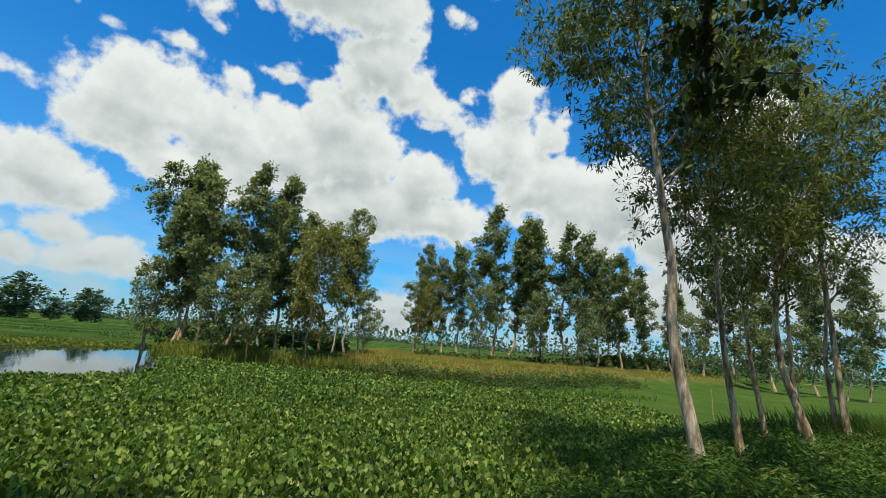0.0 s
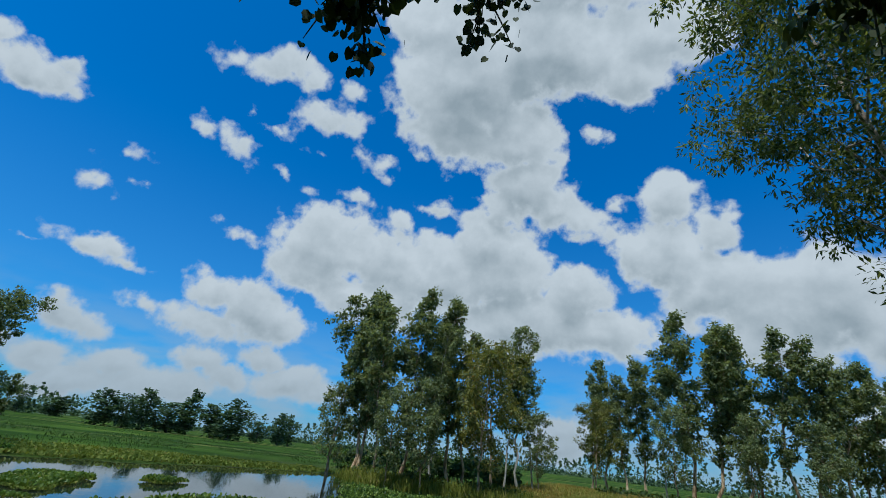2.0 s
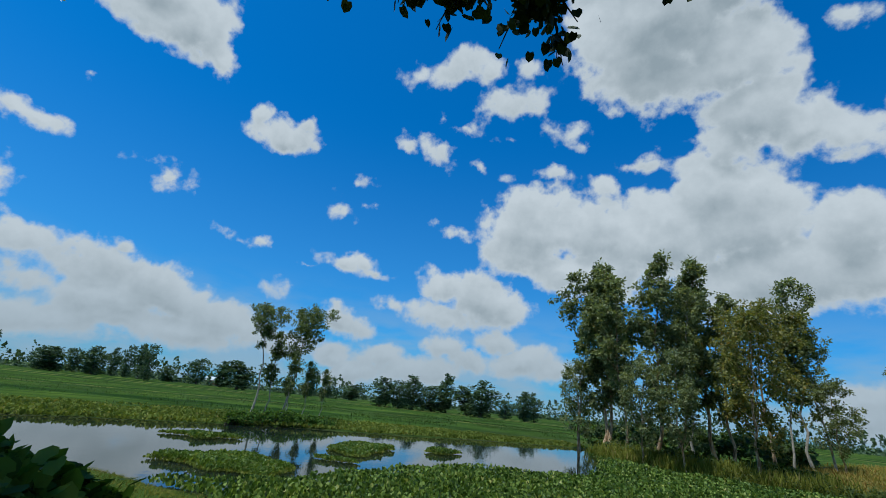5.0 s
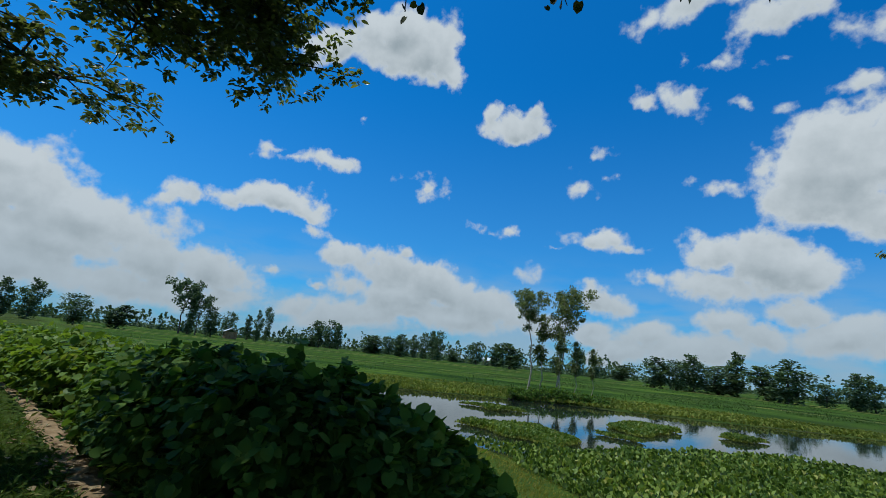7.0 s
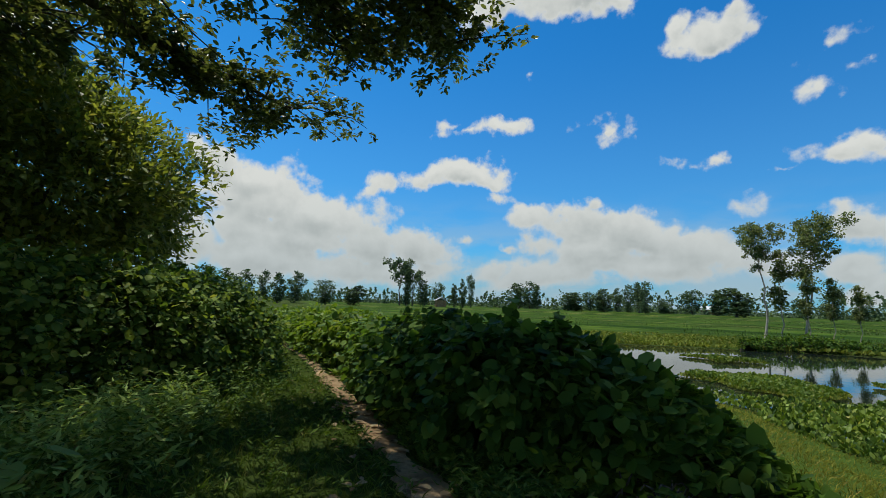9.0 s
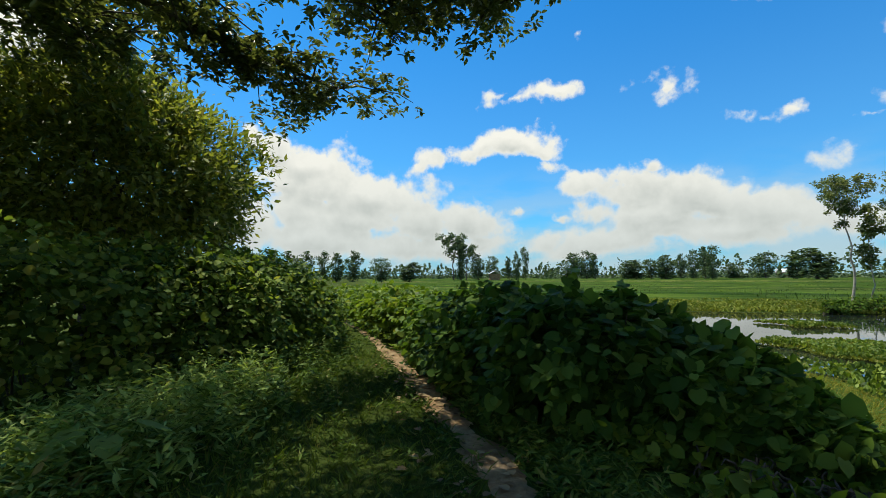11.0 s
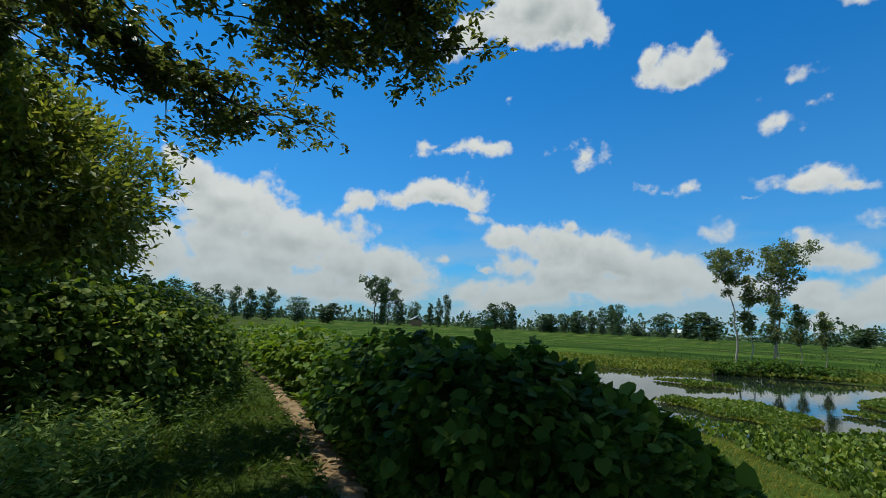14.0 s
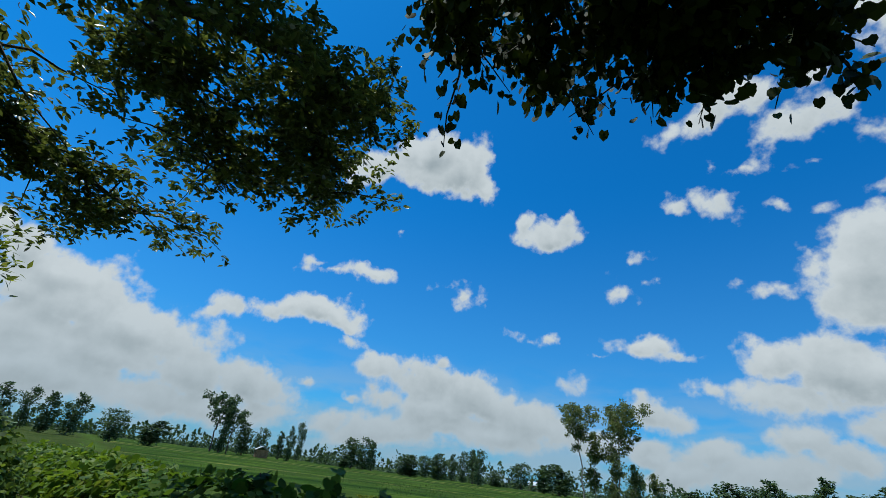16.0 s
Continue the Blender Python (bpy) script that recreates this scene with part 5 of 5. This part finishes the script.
pts = along_line([(-9.4, -7.0), (-7.2, -6.0), (-5.2, -5.4), (-3.6, -4.8), (-1.6, -4.4)], 2200, 0.55, rng)
weeds("weeds", pts, 0.12, 0.5, 0.075, M_WEED, 15, "leafy green weeds at the foot of the hedge")
pts = along_line([(-5.2, -5.0), (-4.0, -4.7), (-2.8, -4.6), (-1.8, -4.2)], 500, 0.35, rng)
# sun on these weeds comes from their lightened leaf colour
weeds("weeds", pts, 0.35, 0.7, 0.09, M_WEED_LIT, 17, "tall pale green weeds with narrow leaves, lightened as if sunlit")
pts = along_line([(-3.2, -0.6), (-4.3, -1.1), (-5.4, -2.1), (-6.8, -3.1), (-8.8, -4.4)], 900, 0.28, rng)
pts = pts[from_line(TRAIL, pts[:, 0], pts[:, 1]) > 0.17]
weeds("weeds", pts, 0.08, 0.3, 0.07, M_WEED, 16, "small weeds along the footpath")
pts = rng.random((6500, 2)) * (9, 7) + (-10, -7)
away_d = from_line(TRAIL, pts[:, 0], pts[:, 1])
pts = pts[(away_d > 0.25) & (np.hypot(pts[:, 0] + 0.4, pts[:, 1] + 0.5) > 1.2)][:1100]
weeds("weeds", pts, 0.04, 0.16, 0.06, M_WEED, 18, "low leafy weeds in the shaded grass")
weeds("weeds", MOUND_FOOT, 0.25, 0.6, 0.16, M_SHRUB, 27, "yellowing broad-leaved weeds along the mound")
pts = rng.normal(0, 1, (620, 2)) * (0.65, 0.4) + (-2.9, -4.5)
# lightened leaf colour stands in for sun on this patch
weeds("weeds", pts, 0.3, 0.62, 0.085, M_WEED_LIT, 28, "pale weeds with narrow pointed leaves by the path, lightened as if sunlit")


def broadleaf(x, y, high, seed):
    """A young plant with a few large heart-shaped leaves on thin stems."""
    rng = np.random.default_rng(seed)
    ob = root("broadleaf_plant", Matrix.Translation((x, y, gz(x, y))), "young plant with large pale heart-shaped leaves, lightened as if sunlit", "plant")
    for k in range(6):
        az = k * 1.25 + rng.normal(0, 0.2)
        tip = np.array([math.cos(az) * 0.2, math.sin(az) * 0.2, high * (0.6 + 0.4 * rng.random())])
        stem = part("stem", tubes("stem", [(bend((0, 0, -0.03), tip, 0.03, rng, 5, 0.05), np.linspace(0.007, 0.003, 5), 5)], M_WEED), ob)
        along = np.array([[math.cos(az), math.sin(az), -0.35]])
        # leaf in the lightened colour, as if the sun reached it
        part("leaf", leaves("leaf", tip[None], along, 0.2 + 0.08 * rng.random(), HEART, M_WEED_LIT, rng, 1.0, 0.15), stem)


broadleaf(-2.75, -4.1, 0.62, 51)
# shrubs and saplings at the foot of the waterside grove
ridge_bush("shrub", [(-20.0, 36.5, 1.1, 1.0), (-16.5, 32.4, 1.3, 1.2), (-14.0, 31.6, 0.9, 0.9), (-12.5, 31.0, 1.3, 1.2), (-10.0, 31.2, 0.9, 0.9), (-8.0, 31.5, 1.2, 1.1), (-5.5, 30.5, 0.9, 0.8)], 8000, 0.2, M_SHRUB, 75,
           "tangled green shrubs under the waterside trees", outline=DIAMOND, category="shrub")
ridge_bush("shrub", [(-2.0, 50.0, 1.5, 1.2), (6.0, 52.0, 1.4, 1.2), (14.0, 56.0, 1.7, 1.3), (22.0, 58.0, 3.0, 1.6), (30.0, 64.0, 3.8, 1.8), (42.0, 68.0, 4.4, 2.0), (56.0, 74.0, 4.6, 2.2)], 10000, 0.34, M_SHRUB, 76,
           "low green shrubs along the grove behind the mound", outline=DIAMOND, category="shrub")
# added shrubs standing in for the darkness under and behind the grove
ridge_bush("shrub", [(-25.0, 42.0, 2.2, 1.4), (-20.5, 42.0, 3.2, 1.6), (-16.0, 41.0, 2.8, 1.5), (-12.0, 41.5, 3.0, 1.5), (-8.0, 42.5, 2.2, 1.3)], 4500, 0.3, M_SHRUB, 78,
           "shrubs added to darken the gaps between the waterside trees", outline=DIAMOND, category="shrub")
pts = along_line([(-19.5, 34.6), (-16.5, 31.3), (-13, 29.6), (-9, 29.8), (-5, 29.0)], 4200, 0.55, rng)
blades("tall_grass", pts, 0.35, 0.85, M_CROPPED, 29, "tall light green grass at the foot of the waterside trees", 1.1, 0.35)
# plants on the bank by the near trees
pts = rng.random((6500, 2)) * (13, 10.0) + (1.0, 4.2)
pts = pts[(np.interp(pts[:, 0], NEAR_X, NEAR_Y) - pts[:, 1] > -0.4) & (np.interp(pts[:, 0], NEAR_X, NEAR_Y) - pts[:, 1] < 8.0)]
weeds("weeds", pts, 0.12, 0.4, 0.1, M_WEED, 23, "leafy weeds on the bank by the near trees")
pts = rng.normal(0, 1, (2600, 2)) * (1.6, 0.5) + (13.2, 13.6)
blades("tall_grass", pts, 0.4, 0.85, M_GRASS, 24, "tuft of tall green reeds by the near trees", 0.8, 0.3)
# standing crop on the nearer fields
pts = rng.random((150000, 2)) * (110, 130) + (-130, -40)
dist = np.hypot(pts[:, 0], pts[:, 1])
pts = pts[(outside(WATER, pts[:, 0], pts[:, 1]) > 9) & (np.interp(pts[:, 0], NEAR_X, NEAR_Y) < pts[:, 1] - 1) & (rng.random(len(pts)) < np.clip(1.6 - dist / 90, 0, 1)) & (ripple(pts[:, 0], pts[:, 1], 6.0) + 0.6 * ripple(pts[:, 0] + 5, pts[:, 1], 2.1) > -0.1)][:20000]
blades("field_crop", pts, 0.12, 0.3, M_CROP, 19, "young green crop standing in the far fields", 3.6, 0.5, "crop")


# bamboo stake in the wet meadow
def stake(x, y, high, lean):
    ob = root("stake", stand(None, x, y, 0, 1, 0, lean), "thin pale bamboo stake in the wet grass", "stake")
    rng = np.random.default_rng(3)
    pole = part("pole", tubes("pole", [(bend((0, 0, -0.2), (0, 0, high), 0, rng, 7, 0.03), np.linspace(0.03, 0.02, 7), 8)], M_BAMBOO), ob)
    for k in range(1, 5):
        z = high * k / 5
        part("node_ring", tubes("node_ring", [([(0, 0, z - 0.012), (0, 0, z), (0, 0, z + 0.012)], [0.026, 0.034, 0.026], 8)], M_BAMBOO), pole)


stake(11.60, 19.45, 1.3, -3)


def shed(az, dist, wide, turn):
    """A small far shed: plank walls, door opening, pitched tin roof."""
    x, y = polar(az, dist)
    ob = root("shed", stand(None, x, y, turn), "small distant shed with a pale tin roof", "shed")
    w, d, h = wide, wide * 0.7, 2.2
    bm = bmesh.new()
    bmesh.ops.create_cube(bm, size=1, matrix=Matrix.Translation((0, 0, h / 2)) @ Matrix.Diagonal((w, d, h, 1)))
    me = bpy.data.meshes.new("wall")
    bm.to_mesh(me)
    bm.free()
    me.materials.append(M_PATH)
    part("wall", me, ob)
    for side in (-1, 1):
        v = [(-w * 0.56, 0, h + d * 0.3), (w * 0.56, 0, h + d * 0.3), (w * 0.56, side * d * 0.62, h - 0.1), (-w * 0.56, side * d * 0.62, h - 0.1)]
        v += [(a, b, c + 0.05) for a, b, c in v]
        f = [(0, 1, 2, 3), (7, 6, 5, 4), (0, 4, 5, 1), (1, 5, 6, 2), (2, 6, 7, 3), (3, 7, 4, 0)]
        part("roof", mesh_from("roof", v, f, M_TIN), ob, "pale corrugated tin roof slope")


shed(103.0, 165, 5.0, 20)
shed(72.5, 215, 6.0, 70)

# fallen leaves on the path
rng = np.random.default_rng(44)
pts = along_line(TRAIL[3:9], 300, 0.3, rng)
z = ground_z(pts[:, 0], pts[:, 1]) + 0.035
az = rng.random(len(pts)) * 6.28
tagged(part("leaf_litter", leaves("leaf_litter", np.c_[pts, z], np.c_[np.cos(az), np.sin(az), np.zeros(len(pts))], 0.1 * (0.6 + 0.7 * rng.random(len(pts))), OVAL, M_LITTER, rng, 0.7, 0.15)),
       "dry brown leaves fallen on the path", "leaf litter", kind="stuff")


# ---------------------------------------------------------------- big tree over the path
def canopy():
    """A tree behind the camera whose limbs reach out overhead: leafy sprays on hanging twigs."""
    rng = np.random.default_rng(33)
    ob = root("overhanging_tree", pose(0, 0, 0), "large spreading tree whose leafy branches overhang the path", "tree")
    foot = np.array([1.6, -9.6, gz(1.6, -9.6) - 0.1])
    fork = np.array([1.2, -9.2, 5.0])
    part("trunk", tubes("trunk", [(bend(foot, fork, 0, rng, 8, 0.05), np.linspace(0.38, 0.26, 8), 14)], M_BARK_DARK), ob)
    limbs = [[fork, (-2.04, -5.73, 6.26), (-4.11, -3.93, 6.6), (-5.0, -2.61, 7.1), (-5.6, -2.06, 7.35), (-6.05, -1.6, 7.3)],
             [fork, (-2.8, -6.5, 5.7), (-5.0, -5.7, 5.5), (-6.9, -4.8, 5.3)],
             [(-4.11, -3.93, 6.6), (-5.24, -3.93, 6.6), (-6.17, -3.7, 5.9)],
             [(-5.0, -2.61, 7.1), (-6.17, -2.45, 6.9), (-6.95, -2.24, 6.15)],
             [fork, (-1.3, -6.4, 6.1), (-2.8, -5.5, 6.0), (-4.1, -5.1, 5.6)],
             # added limb above the view, there only for its shade on the bush
             [fork, (-1.4, -7.0, 8.2), (-3.6, -4.4, 9.6), (-4.4, -3.5, 10.0), (-5.0, -3.0, 10.3)],
             [fork, (-1.5, -8.6, 6.2), (-3.6, -8.4, 6.4), (-5.5, -8.2, 6.3)],
             [fork, (-1.6, -8.2, 5.7), (-3.2, -7.6, 5.7), (-4.8, -6.9, 5.6)]]
    pos, away = [], []
    twigs = []
    for i, ln in enumerate(limbs):
        ln = np.array(ln, float)
        t = np.linspace(0, len(ln) - 1, 14)
        fine = np.array([np.interp(t, np.arange(len(ln)), ln[:, k]) for k in range(3)]).T
        fine[1:-1] += rng.normal(0, 0.05, (12, 3))
        part("limb", tubes("limb", [(fine, np.linspace(0.13 if i in (0, 1, 4, 5, 6) else 0.07, 0.02, 14), 9)], M_BARK_DARK), ob)
        for j in range(6 if i == 5 else 3 if i in (2, 3) else 4, 14):
            for _ in range(10 if i == 5 else 6 if i in (1, 7) else 4 if i == 4 else 7 if i == 6 else 5):
                a = fine[j]
                wide = 0.7 if i > 3 else 0.55
                b = a + np.array([rng.normal(0, wide), rng.normal(0, wide), np.clip(rng.normal(-0.15, 0.3), -0.6, 0.5)])
                tw = bend(a, b, 0.1, rng, 5, 0.12)
                twigs.append((tw, np.linspace(0.02, 0.005, 5), 4))
                for s in (2, 3, 4):
                    for _ in range(4):
                        c = tw[s] + rng.normal(0, 0.14, 3)
                        m = 10
                        az = rng.random(m) * 2 * np.pi
                        pos.append(c + rng.normal(0, 0.04, (m, 3)))
                        away.append(np.c_[np.cos(az), np.sin(az), rng.normal(-0.25, 0.35, m)])
    tagged(part("twig_tangle", tubes("twig_tangle", twigs, M_BARK_DARK), ob), kind="stuff")
    pos, away = np.vstack(pos), np.vstack(away)
    part("crown", leaves("crown", pos, away, 0.108 * (0.7 + 0.6 * rng.random(len(pos))), OVAL, M_CANOPY, rng, 0.55, 0.5), ob)


canopy()


def fig():
    """The tree that shades the camera: broad dark leaves hang into the top of the view. High limbs are unseen, added
    for shade.
    """
    rng = np.random.default_rng(34)
    ob = root("fig_tree", pose(0, 0, 0), "spreading fig tree with dark heart-shaped leaves shading the bank", "tree")
    foot = np.array([3.0, -3.4, gz(3.0, -3.4) - 0.1])
    fork = np.array([2.8, -3.0, 4.6])
    part("trunk", tubes("trunk", [(bend(foot, fork, 0, rng, 8, 0.05), np.linspace(0.42, 0.3, 8), 14)], M_BARK_DARK), ob)
    def reach(az, dist, z):
        return (*polar(az, dist, (-0.4, -0.4)), z)
    limbs = [[fork, (0.8, -2.2, 6.3), reach(112, 1.7, 6.4), reach(90, 3.2, 6.15)],
             [fork, (0.8, -1.6, 6.2), reach(85, 2.0, 6.3), reach(74, 3.5, 6.3)],
             [fork, (0.8, -1.0, 6.0), reach(66, 2.3, 6.2), reach(57, 3.5, 6.0)],
             [fork, (1.0, -0.6, 6.0), reach(54, 2.4, 6.2), reach(48, 3.5, 6.0)],
             [fork, (1.2, -0.4, 6.0), reach(42, 2.5, 6.2), reach(38, 3.7, 6.05)],
             [fork, (1.6, -0.2, 6.2), reach(18, 2.5, 6.6), reach(21, 4.0, 7.0)],
             # four high limbs out of view, added to shade the bush and bank
             [fork, (0.6, -1.6, 8.4), reach(80, 3.0, 10.4), reach(84, 6.2, 11.4)],
             [fork, (0.6, -1.6, 8.4), reach(60, 3.2, 10.2), reach(66, 5.6, 10.8)],
             [fork, (4.0, 0.0, 8.4), reach(-30, 5.5, 9.8), reach(-24, 7.2, 11.6)],
             [fork, (5.0, 0.0, 8.4), reach(-48, 7.0, 10.2), reach(-46, 9.6, 11.4)],
             [fork, (3.0, -0.4, 6.4), reach(-34, 3.6, 6.4), reach(-33, 5.6, 5.0)],
             [fork, (4.0, -0.8, 6.2), reach(-46, 4.6, 6.0), reach(-44, 6.2, 6.4)],
             # three more unseen limbs, placed to shade the bank and the bush
             [fork, (6.0, -1.0, 8.0), (8.0, 1.5, 9.5), (9.5, 4.0, 10.0)],
             [fork, (4.5, -1.0, 8.0), (5.6, 0.8, 9.2), (6.4, 2.9, 9.8)],
             [fork, (1.0, -3.4, 7.5), (-2.0, -3.6, 8.6), (-4.6, -3.4, 9.4)],
             [fork, (2.4, -0.8, 6.3), reach(-18, 3.6, 6.7), reach(-28, 4.8, 6.4)]]
    pos, away, twigs = [], [], []
    size = []
    for i, ln in enumerate(limbs):
        wide, leaf = (0.42, 0.095) if i < 6 or i == 15 else (0.3, 0.09) if i in (10, 11) else (1.0, 0.17) if i in (12, 13) else (0.75, 0.15)
        ln = np.array(ln, float)
        t = np.linspace(0, len(ln) - 1, 14)
        fine = np.array([np.interp(t, np.arange(len(ln)), ln[:, k]) for k in range(3)]).T
        fine[1:-1] += rng.normal(0, 0.06, (12, 3))
        part("limb", tubes("limb", [(fine, np.linspace(0.17, 0.025, 14), 9)], M_BARK_DARK), ob)
        for j in range(5, 14):
            for _ in range(6 if i in (10, 11) else 9):
                a = fine[j]
                b = a + np.array([rng.normal(0, wide), rng.normal(0, wide), rng.normal(-0.05, 0.5 * wide)])
                tw = bend(a, b, 0.08, rng, 4, 0.12)
                twigs.append((tw, np.linspace(0.018, 0.005, 4), 4))
                m = 28 if i < 6 or i in (8, 9, 10, 12, 13, 15) else 20
                size.append(np.full(m, leaf))
                s = rng.random(m)
                p = tw[0] + (tw[-1] - tw[0]) * s[:, None] + rng.normal(0, 0.09, (m, 3))
                pos.append(p)
                away.append(np.c_[rng.normal(0, 0.5, (m, 2)), -0.9 + rng.normal(0, 0.35, m)])
    tagged(part("twig_tangle", tubes("twig_tangle", twigs, M_BARK_DARK), ob), kind="stuff")
    pos, away = np.vstack(pos), np.vstack(away)
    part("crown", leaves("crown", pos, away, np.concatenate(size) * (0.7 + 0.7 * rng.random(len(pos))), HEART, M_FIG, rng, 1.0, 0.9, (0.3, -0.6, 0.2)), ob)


fig()
